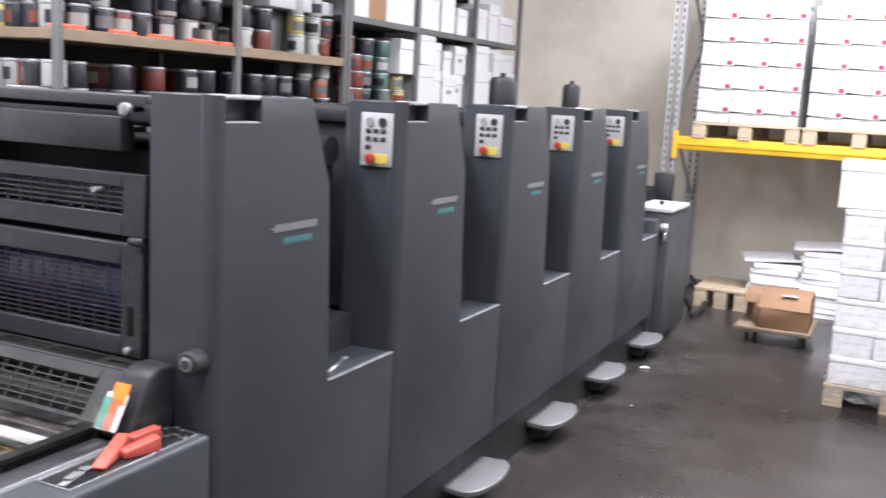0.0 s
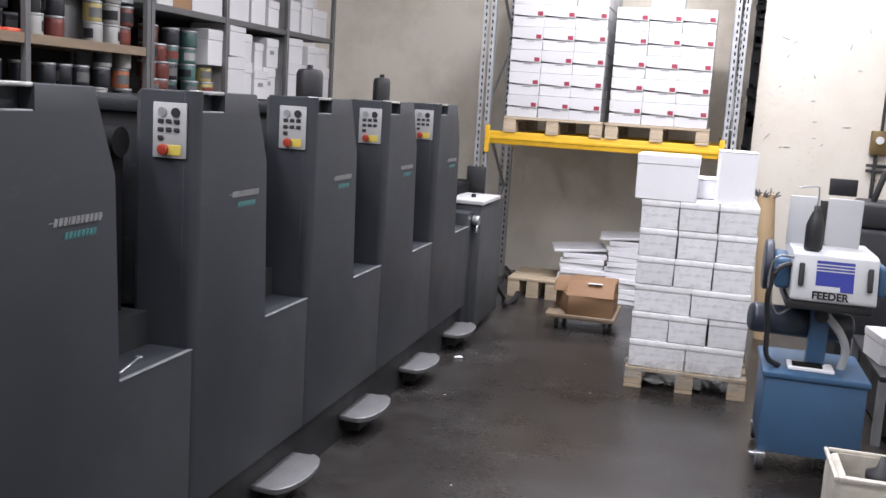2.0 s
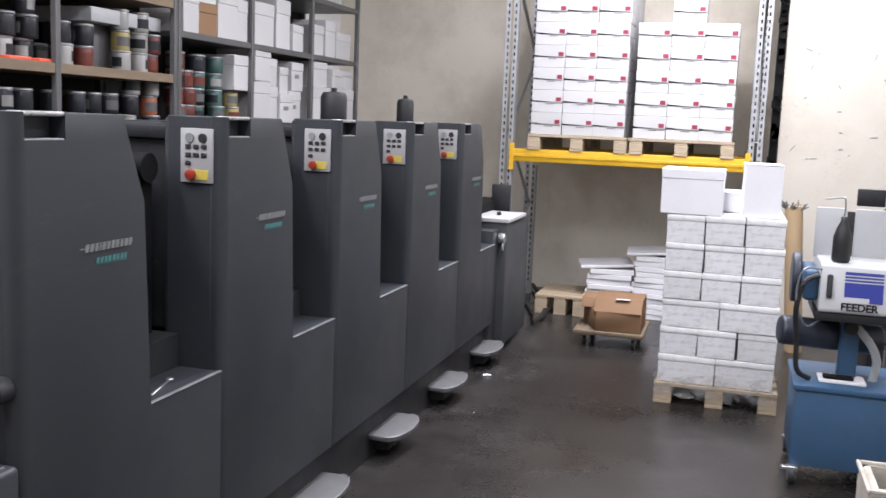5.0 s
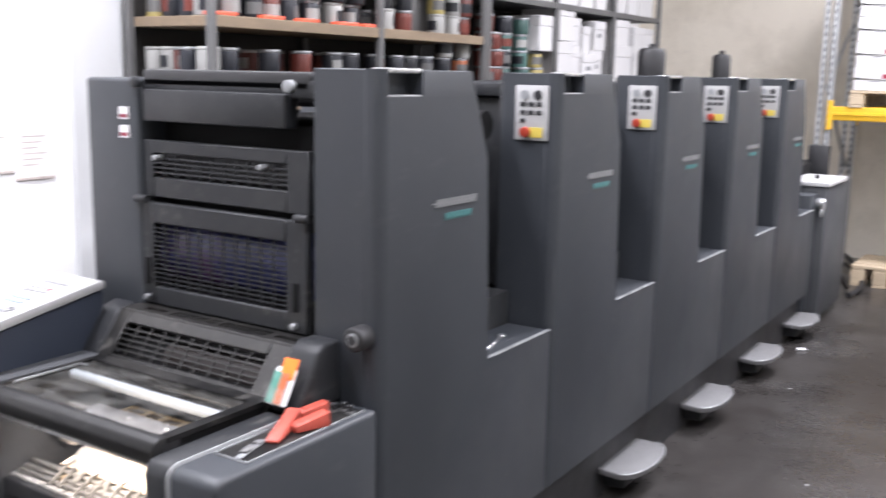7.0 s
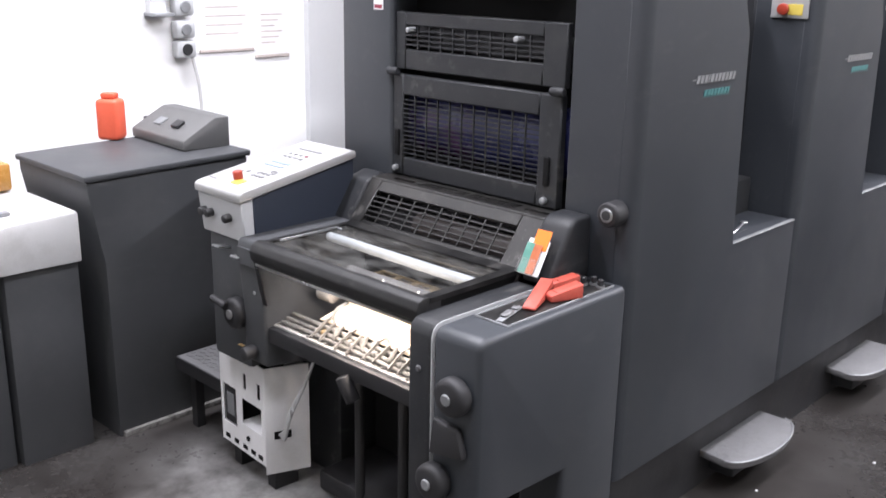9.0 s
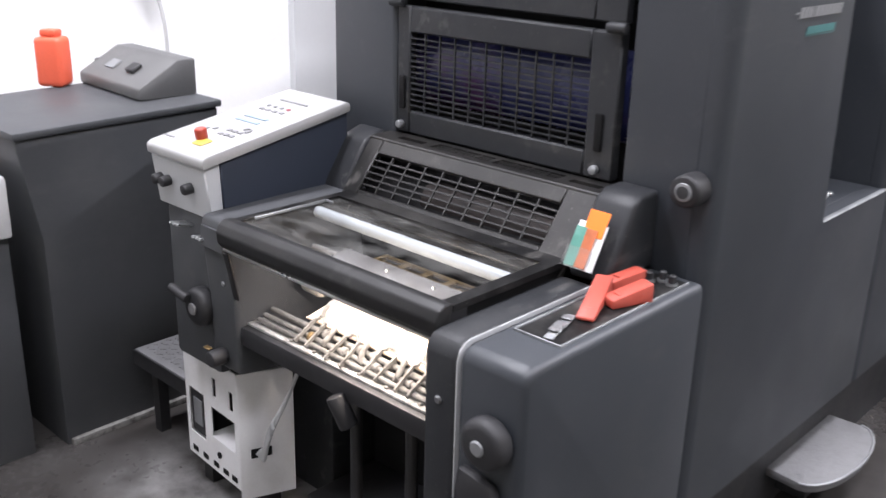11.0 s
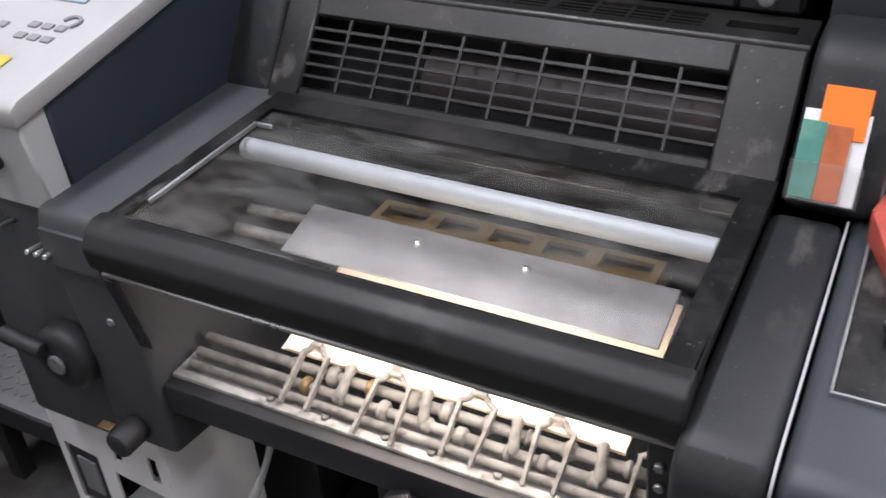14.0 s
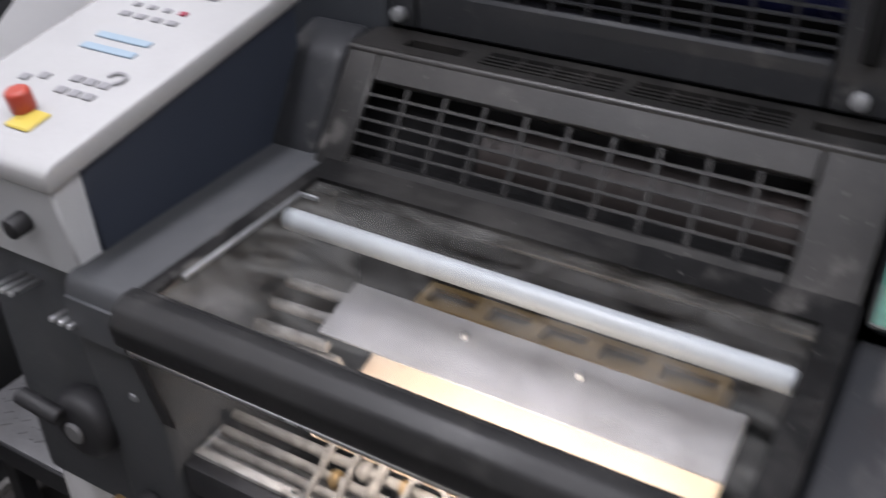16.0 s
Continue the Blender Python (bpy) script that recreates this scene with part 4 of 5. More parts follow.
    part("rib", bevel(box(B(), -w * 0.5, w * 0.5, -a * 0.6, -a * 0.45, h0, h0 + 0.006), 0.001, 1), "salmon", k)


wedge(-0.076, 0.474, 21.6, 0.136, 0.007, 0.034, 0.0155)
wedge(-0.092, 0.588, -16, 0.075, 0.02, 0.03, 0.015)
wedge(-0.046, 0.528, -20, 0.085, 0.016, 0.034, 0.0165)
for i, (x, y) in enumerate(((-0.097, 0.648), (-0.074, 0.642), (-0.058, 0.662), (-0.035, 0.655))):
    kb = thing("thumb_screw", "small black thumb screw with steel washer", "screw", "screws on the ledge", pose(x, y, 0.7745))
    part("washer", rod(B(), (0, 0, 0), (0, 0, 0.004), 0.011, 16), "steel", kb)
    part("head", bevel(rod(B(), (0, 0, 0.004), (0, 0, 0.02), 0.007, 14), 0.002, 1), "black", kb)
sp = thing("spring_clip", "small bright metal spring clip", "clip", m=pose(-0.063, 0.36, 0.7745, 0, 0, 15))
part("strip", bevel(box(B(), -0.008, 0.008, -0.05, 0.055, 0.0, 0.003), 0.001, 1), "dull", sp)
part("bow", bevel(box(B(), -0.009, 0.009, -0.03, 0.01, 0.004, 0.010), 0.003, 1), "plate", sp)
part("bow", bevel(box(B(), -0.009, 0.009, 0.025, 0.04, 0.004, 0.008), 0.0018, 1), "plate", sp)
# a thin wrench left on the first ledge
tl = thing("wrench", "thin steel wrench lying on the press ledge", "wrench", m=pose(-0.06, 1.36, 0.776, 0, 0, 15))
part("shaft", bevel(box(B(), -0.004, 0.004, -0.08, 0.08, 0, 0.006), 0.002, 1), "steel", tl)
part("jaw", bevel(rod(B(), (0, 0.085, 0), (0, 0.085, 0.007), 0.012, 12), 0.002, 1), "steel", tl)

# ---------------------------------------------------------------- cabinets by the white wall
cb = thing("ink_desk_cabinet", "dark grey steel cabinet with overhanging sloped top", "cabinet", m=pose(0.04, -0.06, -0.012))
prof = [(0.24, 0.0), (0.24, 0.60), (0.20, 0.83), (0.20, 0.858), (0.77, 0.868), (0.77, 0.845), (0.70, 0.80), (0.70, 0.0)]
part("body", bevel(prism(B(), prof, "x", -2.03, -1.56), 0.006, 2), "desksteel", cb)
part("top", bevel(box(B(), -2.035, -1.55, 0.0, 0.59, 0.0, 0.02, Matrix.Translation((0, 0.19, 0.8595)) @ Matrix.Rotation(radians(1.0), 4, "X")), 0.006), "desksteel", cb, "dusty dark top with a brown stain")
part("kick_strip", bevel(box(B(), -1.562, -1.545, 0.25, 0.70, 0.0, 0.03), 0.003), "powder", cb)
ib = thing("remote_box", "dark grey sloped instrument box with meter and switch", "control box", m=pose(-1.995, 0.552, 0.889, 0, 0, -2.7) @ Matrix.Diagonal((0.875, 0.884, 1, 1)) @ pose(0.22, 0.09, 0))
part("case", bevel(prism(B(), [(-0.09, -0.012), (-0.09, 0.02), (0.05, 0.09), (0.11, 0.09), (0.11, -0.012)], "x", -0.22, 0.2), 0.006, 2), "shelfmetal", ib)
fm = Matrix.Translation((0, -0.09, 0.021)) @ Matrix.Rotation(math.atan2(0.07, 0.14), 4, "X")
part("meter", box(B(), -0.12, -0.06, 0.05, 0.09, 0.0, 0.003, fm), "dull", ib)
part("switch", bevel(box(B(), 0.03, 0.08, 0.05, 0.09, 0.0, 0.012, fm), 0.003, 1), "black", ib)
part("cable_plug", bevel(box(B(), -0.30, -0.22, 0.0, 0.03, 0.02, 0.045), 0.006), "black", ib)
oc = thing("orange_bottle", "bright orange plastic powder bottle", "bottle", m=pose(-2.0, 0.48, 0.8745, 0, 0, 35) @ Matrix.Diagonal((0.85, 0.85, 0.95, 1)))
part("body", bevel(box(B(), -0.048, 0.048, -0.042, 0.042, 0.0, 0.15), 0.016, 3), "orange", oc)
part("cap", bevel(box(B(), -0.03, 0.03, -0.026, 0.026, 0.15, 0.172), 0.008, 2), "orange", oc)

dk = thing("control_desk", "control desk with white sloping panel and dark body", "control desk", m=pose(0.03, -0.05, -0.005))
prof = [(-0.55, 0.62), (-0.55, 0.70), (-0.02, 0.765), (0.15, 0.775), (0.16, 0.765), (0.16, 0.615)]
dt = part("desk_top", bevel(prism(B(), prof, "x", -2.3, -1.555), 0.008, 2), "white", dk)
part("desk_body", bevel(box(B(), -2.28, -1.575, -0.07, 0.155, 0.0, 0.614), 0.006), "desksteel", dk)
part("pedestal", bevel(box(B(), -2.25, -1.60, -0.5, -0.08, 0.0, 0.614), 0.006), "desksteel", dk)
dm = Matrix.Translation((0, -0.02, 0.766))
for x, y, w in ((-1.75, -0.02, 0.05), (-1.68, -0.01, 0.03), (-1.85, -0.06, 0.08), (-2.0, 0.02, 0.05)):
    part("key", bevel(box(B(), x, x + w, y, y + 0.03, 0.0, 0.012, dm), 0.002, 1), "greyprint", dt)
tt = thing("tape_tray", "amber plastic tray on the control desk", "tray", m=pose(-2.02, -0.03, 0.772))
part("tray", bevel(box(B(), -0.14, 0.14, -0.1, 0.1, 0, 0.09), 0.012, 2), "amber", tt)
part("roll", bevel(rod(B(), (-0.03, 0.02, 0.09), (-0.03, 0.02, 0.12), 0.05, 20), 0.006), "white", tt)

# wall fittings
cd = thing("cable_duct", "grey vertical cable duct on the white wall", "cable duct")
part("duct", bevel(box(B(), -2.42, -2.38, 0.965, 1.055, 1.35, 4.0), 0.004), "lightgrey", cd)
for i, z in enumerate((1.30, 1.21, 1.13)):
    so = thing("socket", "grey wall socket under the cable duct", "socket", "wall sockets", pose(-2.42, 1.025, z))
    part("housing", bevel(box(B(), 0, 0.05, -0.045, 0.045, -0.035, 0.035), 0.012, 2), "lightgrey", so)
    part("face", bevel(rod(B(), (0.05, 0, 0), (0.056, 0, 0), 0.024, 16), 0.002, 1), "black" if i == 2 else "dull", so)
cw = thing("wall_cable", "white cable hanging from a wall socket", "cable")
tube("cord", [(-2.39, 1.05, 1.12), (-2.385, 1.08, 0.98), (-2.39, 1.09, 0.8), (-2.40, 1.10, 0.5)], 0.007, "white", cw)
th = thing("switch_box", "small white switch box on the wall", "switch")
part("case", bevel(box(B(), -2.42, -2.37, 0.86, 0.955, 1.45, 1.62), 0.006), "white", th)
part("display", box(B(), -2.3705, -2.3685, 0.88, 0.935, 1.55, 1.58), "greyprint", th)
th = thing("wall_tray", "small wire tray with notes on the wall", "tray")
part("shelf", bevel(box(B(), -2.42, -2.33, 0.865, 0.955, 1.265, 1.28), 0.003, 1), "dull", th)
part("note", box(B(), -2.415, -2.38, 0.875, 0.945, 1.28, 1.41), "wallgrey", th)
part("rim", bevel(box(B(), -2.42, -2.33, 0.86, 0.955, 1.432, 1.448), 0.003, 1), "dull", th)
for y0, y1, z0, z1 in ((1.115, 1.38, 1.12, 1.42), (1.395, 1.57, 1.085, 1.31)):
    pn = thing("pinned_notice", "faded paper notice pinned to the white wall", "notice", "notices")
    part("sheet", box(B(), -2.42, -2.417, y0, y1, z0, z1), "paper", pn)
    bm = B()
    for i in range(6):
        z = z1 - 0.05 - (z1 - z0 - 0.08) * i / 6
        box(bm, -2.4172, -2.4162, y0 + 0.03, y1 - 0.03 - 0.02 * (i % 3), z - 0.006, z)
    part("print_bars", bm, "fadedprint", pn)
    part("bottom_strip", bevel(box(B(), -2.42, -2.412, y0 - 0.005, y1 + 0.005, z0 - 0.014, z0 - 0.001), 0.002, 1), "fadedprint", pn)

# ---------------------------------------------------------------- shelving behind the press
SX0, SX1 = -2.36, -1.80


def shelving(ys, levels, thick, boards, label):
    s = thing("shelving", label, "shelf unit")
    for y in ys:
        for x in (SX1 - 0.035, SX0):
            bm = box(B(), x, x + 0.035, y - 0.018, y + 0.018, 0, 2.95)
            part("post", bevel(bm, 0.003, 1), "shelfmetal", s)
    for z in levels:
        part("board", bevel(box(B(), SX0 + 0.01, SX1 - 0.036, ys[0] + 0.019, ys[-1] - 0.019, z - thick, z), 0.003, 1), boards, s)
        for a, b in zip(ys, ys[1:]):
            part("rail", bevel(box(B(), SX1 - 0.035, SX1 - 0.006, a + 0.019, b - 0.019, z - thick - 0.004, z + 0.002), 0.003, 1), boards, s)
    # added panel, hides the white wall and keeps the bays dark behind the tins
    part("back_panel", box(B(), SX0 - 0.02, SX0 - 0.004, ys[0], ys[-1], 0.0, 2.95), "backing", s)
    return s


shelving([1.945, 3.13, 4.19], [0.5, 1.0, 1.42, 1.78, 2.22, 2.65], 0.045, "board", "steel shelving with wooden boards full of ink tins")
shelving([4.235, 5.16, 6.15, 7.10], [0.5, 1.0, 1.50, 2.05, 2.50, 2.9], 0.035, "shelfmetal", "dark metal shelving with white cartons and ink tins")

tins = {}
random.seed(4)


def arc(r, z0, z1, degrees, seg=10):
    """A curved label on a tin, with thickness."""
    bm = B()
    v = [[bm.verts.new((q * math.cos(radians(degrees * (i / seg - 0.5))), q * math.sin(radians(degrees * (i / seg - 0.5))), z)) for q, z in ((r, z0), (r, z1), (r - 0.0008, z1), (r - 0.0008, z0))] for i in range(seg + 1)]
    for p, q in zip(v, v[1:]):
        for i in range(4):
            bm.faces.new((p[i], q[i], q[(i + 1) % 4], p[(i + 1) % 4]))
    bm.faces.new(v[0])
    bm.faces.new(v[-1][::-1])
    bmesh.ops.recalc_face_normals(bm, faces=bm.faces)
    return bm


def tin(y, z, colour, r=0.052, h=0.115, x=-1.93, band="can_white"):
    y = 0.978 * y - 0.02
    k = (colour, r, h, band)
    if k not in tins:
        t = thing("ink_tin", {"can_white": "white", "can_dark": "dark", "can_green": "green", "can_red": "red", "can_orange": "orange", "can_yellow": "yellow"}[colour] + " round printing-ink tin on the shelf", "tin", "ink tins", pose(x, y, z))
        part("body", lathe(B(), [(r * 0.97, 0.0), (r, 0.006), (r, h - 0.018), (r * 0.97, h - 0.014)], 0, 0), colour, t)
        part("lid", lathe(B(), [(r * 0.98, h - 0.016), (r * 1.03, h - 0.014), (r * 1.03, h - 0.002), (r * 0.9, h)], 0, 0), "dull" if colour != "can_white" else "can_white", t)
        part("label", arc(r * 1.012, h * 0.2, h * 0.66, 150), band, t)
        tins[k] = t
    else:
        copy_thing(tins[k], pose(x, y, z, 0, 0, random.uniform(0, 360)))


def stack(y, z, colours, r=0.052, h=0.115, x=-1.93, band="can_white"):
    for i, c in enumerate(colours):
        tin(y + random.uniform(-0.006, 0.006), z + i * h, c, r, h, x + random.uniform(-0.015, 0.015), random.choice((band, "can_dark", "shelfmetal", "can_red")) if c != W else "can_dark")


W, K, G_, R_, O_, Y_ = "can_white", "can_dark", "can_green", "can_red", "can_orange", "can_yellow"
# upper left shelf
for y, cs in ((2.1, (W, K)), (2.22, (K, K)), (2.36, (K, W)), (2.5, (R_,)), (2.62, (K, K)), (2.78, (K, W, K)), (2.97, (W, K)), (3.13, (K, K, K)), (3.42, (W, K)), (3.58, (R_, K)), (3.92, (W, Y_, W)), (4.10, (W, W, W)), (4.22, (R_, R_))):
    stack(y, 1.78, cs, band=K if cs[0] in (W, Y_) else W)
    if random.random() < 0.7:
        stack(y + 0.05, 1.78, (K, K)[: random.randint(1, 2)], x=-2.12)
for y in (2.05, 2.35, 2.9, 3.1, 2.6):
    tr = thing("ink_tray", "orange-red smeared ink tray on the shelf edge", "tray", "ink trays", pose(-1.87, y, 1.782, 0, 0, random.uniform(-10, 10)))
    part("tray", bevel(box(B(), -0.04, 0.04, -0.07, 0.07, 0, 0.018), 0.005), "orange", tr)
bx = thing("flat_crate", "dark grey crate on the shelf", "crate", m=pose(-2.15, 3.78, 1.78))
part("crate", bevel(box(B(), -0.15, 0.15, -0.16, 0.16, 0, 0.25), 0.008), "shelfmetal", bx)
bx = thing("flat_box", "flat grey box across the tins", "box", m=pose(-2.1, 3.85, 2.03))
part("lid", bevel(box(B(), -0.2, 0.2, -0.33, 0.33, 0, 0.08), 0.006), "lightgrey", bx)
# lower left shelf
for y, cs in ((2.1, (K, W)), (2.22, (W, K)), (2.5, (K, K)), (2.7, (K, R_)), (2.95, (K, K)), (3.08, (K, K)), (3.3, (K, K)), (3.52, (K, K)), (3.68, (K, K)), (3.80, (K, K)), (4.0, (W, K, W)), (4.22, (K, O_, W))):
    stack(y, 1.42, cs)
    stack(y + 0.04, 1.42, (K, R_)[: random.randint(1, 2)], x=-2.13)
# tins seen through the open end of the shelf
for x in (-2.05, -2.17, -2.29):
    stack(2.11, 1.42, (W, W) if x < -2.1 else (W, K), x=x)
    stack(2.12, 1.78, (Y_, W) if x < -2.2 else (K, W), x=x)
# right shelf, lower
for y, cs in ((4.48, (R_, R_, R_, R_)), (4.60, (R_, R_, R_)), (4.74, (G_, K, G_, K)), (4.97, (G_, G_, G_, G_)), (5.17, (Y_, Y_))):
    stack(y, 1.50, cs, r=0.058, h=0.108, x=-1.92, band=W if cs[0] == G_ else cs[0])

cartons = {}


def carton(x, y, z, d, w, h, material="box", label="white lidded cardboard carton", group="cartons on the shelf", rot=0, mark=None, lid=0.3):
    if x < -1.5:
        y = 0.978 * y - 0.02
    k = (d, w, h, material, label, group, mark)
    if k not in cartons:
        c = thing("carton", label, "carton", group, pose(x, y, z, 0, 0, rot))
        part("case", bevel(box(B(), -d / 2, d / 2, -w / 2, w / 2, 0, h * (1 - lid)), 0.003, 1), material, c)
        part("lid", bevel(box(B(), -d / 2 - 0.003, d / 2 + 0.003, -w / 2 - 0.003, w / 2 + 0.003, h * (1 - lid), h - 0.001), 0.004, 1), material, c)
        if mark == "x":
            part("print", box(B(), d / 2 + 0.0025, d / 2 + 0.0045, -w * 0.25, w * 0.1, h * 0.45, h * 0.58), "greyprint", c)
        cartons[k] = c
        return c
    return copy_thing(cartons[k], pose(x, y, z, 0, 0, rot))


# right shelf, white cartons
carton(-1.98, 5.18, 1.72, 0.3, 0.2, 0.24)
for y, z, d, w, h in ((5.48, 1.50, 0.32, 0.26, 0.30), (5.48, 1.80, 0.30, 0.25, 0.24), (5.66, 1.50, 0.28, 0.16, 0.27), (5.66, 1.77, 0.26, 0.14, 0.20), (5.86, 1.50, 0.3, 0.2, 0.22), (5.86, 1.72, 0.26, 0.15, 0.2), (6.08, 1.50, 0.3, 0.22, 0.25), (6.12, 1.75, 0.3, 0.2, 0.22), (6.5, 1.50, 0.32, 0.3, 0.3), (6.5, 1.80, 0.3, 0.26, 0.2), (6.85, 1.50, 0.32, 0.3, 0.26), (6.85, 1.76, 0.3, 0.25, 0.2), (7.1, 1.5, 0.3, 0.24, 0.3), (7.1, 1.8, 0.28, 0.22, 0.16)):
    carton(-1.98 + random.uniform(-0.02, 0.03), y, z, d, w, h, rot=random.uniform(-6, 6), mark="x" if random.random() < 0.3 else None)
for y, w, h, m in ((4.5, 0.2, 0.26, "box"), (4.72, 0.2, 0.2, "carton"), (4.72, 0.18, 0.14, "box"), (4.98, 0.24, 0.32, "box"), (5.16, 0.16, 0.28, "box"), (5.5, 0.28, 0.3, "box"), (5.8, 0.24, 0.36, "box"), (6.06, 0.2, 0.2, "box"), (6.45, 0.2, 0.24, "box"), (6.7, 0.2, 0.3, "box"), (6.98, 0.3, 0.22, "box")):
    zz = 2.05 if not (m == "box" and h == 0.14) else 2.251
    carton(-1.97, y, zz, 0.3, w, h, m, "white lidded cardboard carton" if m == "box" else "closed brown cardboard carton on shelf", rot=random.uniform(-5, 5), mark="x" if random.random() < 0.3 else None)

# black bottles on top of the units
for y, r in ((3.35, 0.064), (4.40, 0.05)):
    bt = thing("black_bottle", "black plastic washing-up bottle on the press", "bottle", "bottles on the press", pose(-0.4, y, 1.531))
    part("body", bevel(lathe(B(), [(r * 0.95, 0), (r, 0.01), (r, 0.135), (r * 0.85, 0.155), (r * 0.3, 0.16)], 0, 0), 0.003, 1), "black", bt)
    part("cap", bevel(rod(B(), (0, 0, 0.158), (0, 0, 0.178), 0.014, 14), 0.003, 1), "black", bt)

# ---------------------------------------------------------------- feeder end of the press
fe = thing("feeder_unit", "dark grey feeder end with white-topped control box", "printing press")
part("side_frame", bevel(box(B(), -0.2, -0.02, 5.16, 5.32, 0.1, 0.86), 0.01), "grey", fe)
part("box_body", bevel(box(B(), -0.21, 0.035, 5.33, 6.05, 0.05, 0.90), 0.012, 2), "desksteel", fe)
part("box_top", bevel(box(B(), -0.23, 0.045, 5.32, 5.88, 0.901, 0.93), 0.006, 2), "white", fe, "white top of the feeder box")
part("top_knob", bevel(rod(B(), (-0.08, 5.55, 0.93), (-0.08, 5.55, 0.955), 0.016, 14), 0.004), "black", fe)
part("backrest", bevel(box(B(), -0.24, -0.1, 5.95, 5.99, 0.9, 1.12), 0.01), "black", fe)
part("crank", bevel(rod(B(), (-0.015, 5.3, 0.80), (0.03, 5.3, 0.80), 0.035, 12), 0.006), "steel", fe)
part("crank_arm", bevel(rod(B(), (0.02, 5.3, 0.80), (0.02, 5.27, 0.72), 0.01, 10), 0.002, 1), "steel", fe)
part("pile_body", bevel(box(B(), -0.95, -0.21, 5.16, 6.2, 0.05, 1.0), 0.01), "void", fe)

# ---------------------------------------------------------------- pallet rack
RY, RB = 6.70, 7.72
rk = thing("pallet_rack", "galvanised pallet rack with yellow beams", "pallet rack", m=pose(-0.035, 0, 0.005))


def upright(x, y):
    bm = B()
    box(bm, x - 0.05, x - 0.044, y, y + 0.07, 0, 3.6)
    box(bm, x + 0.044, x + 0.05, y, y + 0.07, 0, 3.6)
    for s in (-1, 1):
        box(bm, x + s * 0.028 - 0.016, x + s * 0.028 + 0.016, y, y + 0.004, 0, 3.6)
    p = part("upright", bm, "galv", rk)
    bm = B()
    for i in range(62):
        z = 0.12 + i * 0.055
        for s in (-1, 1):
            box(bm, x + s * 0.028 - 0.006, x + s * 0.028 + 0.006, y - 0.001, y + 0.0005, z, z + 0.028)
    tagged(part("perforation", bm, "void", p), kind="stuff")


for x in (-0.285, 1.645):
    for y in (RY, RB):
        upright(x, y)
    for i in range(5):
        z0 = 0.2 + 0.65 * i
        a, b = (RY + 0.05, RB) if i % 2 == 0 else (RB, RY + 0.05)
        part("brace", rod(B(), (x, a, z0), (x, b, z0 + 0.65), 0.014, 8), "galv", rk)
    part("foot_plate", bevel(box(B(), x - 0.07, x + 0.07, RY - 0.02, RY + 0.1, 0.0, 0.012), 0.002, 1), "galv", rk)
for y in (RY - 0.012, RB + 0.02):
    part("beam", bevel(box(B(), -0.232, 1.592, y, y + 0.045, 1.262, 1.365), 0.005, 2), "rackyellow", rk)
    part("beam_lip", bevel(box(B(), -0.232, 1.592, y - 0.006, y, 1.30, 1.325), 0.003, 1), "rackyellow", rk)
    for x0, x1 in ((-0.255, -0.215), (1.575, 1.615)):
        part("beam_clip", bevel(box(B(), x0, x1, y - 0.012, y - 0.007, 1.19, 1.41), 0.003, 1), "rackyellow", rk)


def pallet(name, label, w, d, h, m):
    p = thing(name, label, "pallet", "pallets", m)
    n = 5
    for i in range(n):
        y = d * i / (n - 1) * (1 - 0.1 / d)
        part("deck_board", bevel(box(B(), 0, w, y, y + 0.1, h - 0.02, h), 0.002, 1), "wood", p)
    for x in (0, w / 2 - 0.05, w - 0.1):
        part("stringer", bevel(box(B(), x + 0.002, x + 0.098, 0.003, d - 0.003, h - 0.04, h - 0.021), 0.002, 1), "wood", p)
        for y in (0, d / 2 - 0.07, d - 0.14):
            part("block", bevel(box(B(), x, x + 0.1, y + 0.001, y + 0.139, 0.022, h - 0.041), 0.003, 1), "wood", p)
        part("runner", bevel(box(B(), x, x + 0.1, 0, d, 0, 0.021), 0.002, 1), "wood", p)
    return p


def rack_box(m):
    key_ = "rackbox"
    if key_ in cartons:
        return copy_thing(cartons[key_], m)
    c = thing("paper_carton", "white copy-paper carton with small red mark", "carton", "paper cartons on the rack", m)
    w, d, h = 0.247, 0.32, 0.176
    part("case", bevel(box(B(), 0, w, 0.002, d, 0, h * 0.45), 0.003, 1), "box", c)
    bm = prism(B(), [(-0.001, h * 0.52), (w * 0.5, h * 0.47), (w + 0.001, h * 0.44), (w + 0.001, h - 0.001), (-0.001, h - 0.001)], "y", -0.006, d + 0.002)
    part("lid", bevel(bm, 0.003, 1), "box", c, "slip lid with wavy lower edge")
    part("red_mark", box(B(), w * 0.78, w * 0.95, -0.0075, -0.0058, h * 0.5, h * 0.68), "redprint", c)
    part("print_bar", box(B(), w * 0.45, w * 0.72, 0.0005, 0.0022, h * 0.36, h * 0.40), "greyprint", c)
    cartons[key_] = c
    return c


for x, rows in ((-0.145, 7), (0.667, 5)):
    pallet("rack_pallet", "wooden pallet with paper cartons on the yellow beam", 0.79, 1.05, 0.125, pose(x, RY - 0.02, 1.366))
    for r in range(rows):
        for c in range(3):
            for q in range(3):
                rack_box(pose(x + 0.02 + c * 0.2495 + random.uniform(-0.002, 0.002), RY - 0.01 + q * 0.327, 1.492 + r * 0.177, 0, 0, random.uniform(-0.4, 0.4)))
rack_box(pose(0.667 + 0.02 + 0.2495, RY, 1.492 + 5 * 0.177))
rack_box(pose(0.667 + 0.02 + 0.2495, RY, 1.492 + 6 * 0.177))

# floor things under the rack
pallet("small_pallet", "worn low wooden pallet on the floor under the rack", 0.42, 0.6, 0.16, pose(-0.05, 6.86, 0))
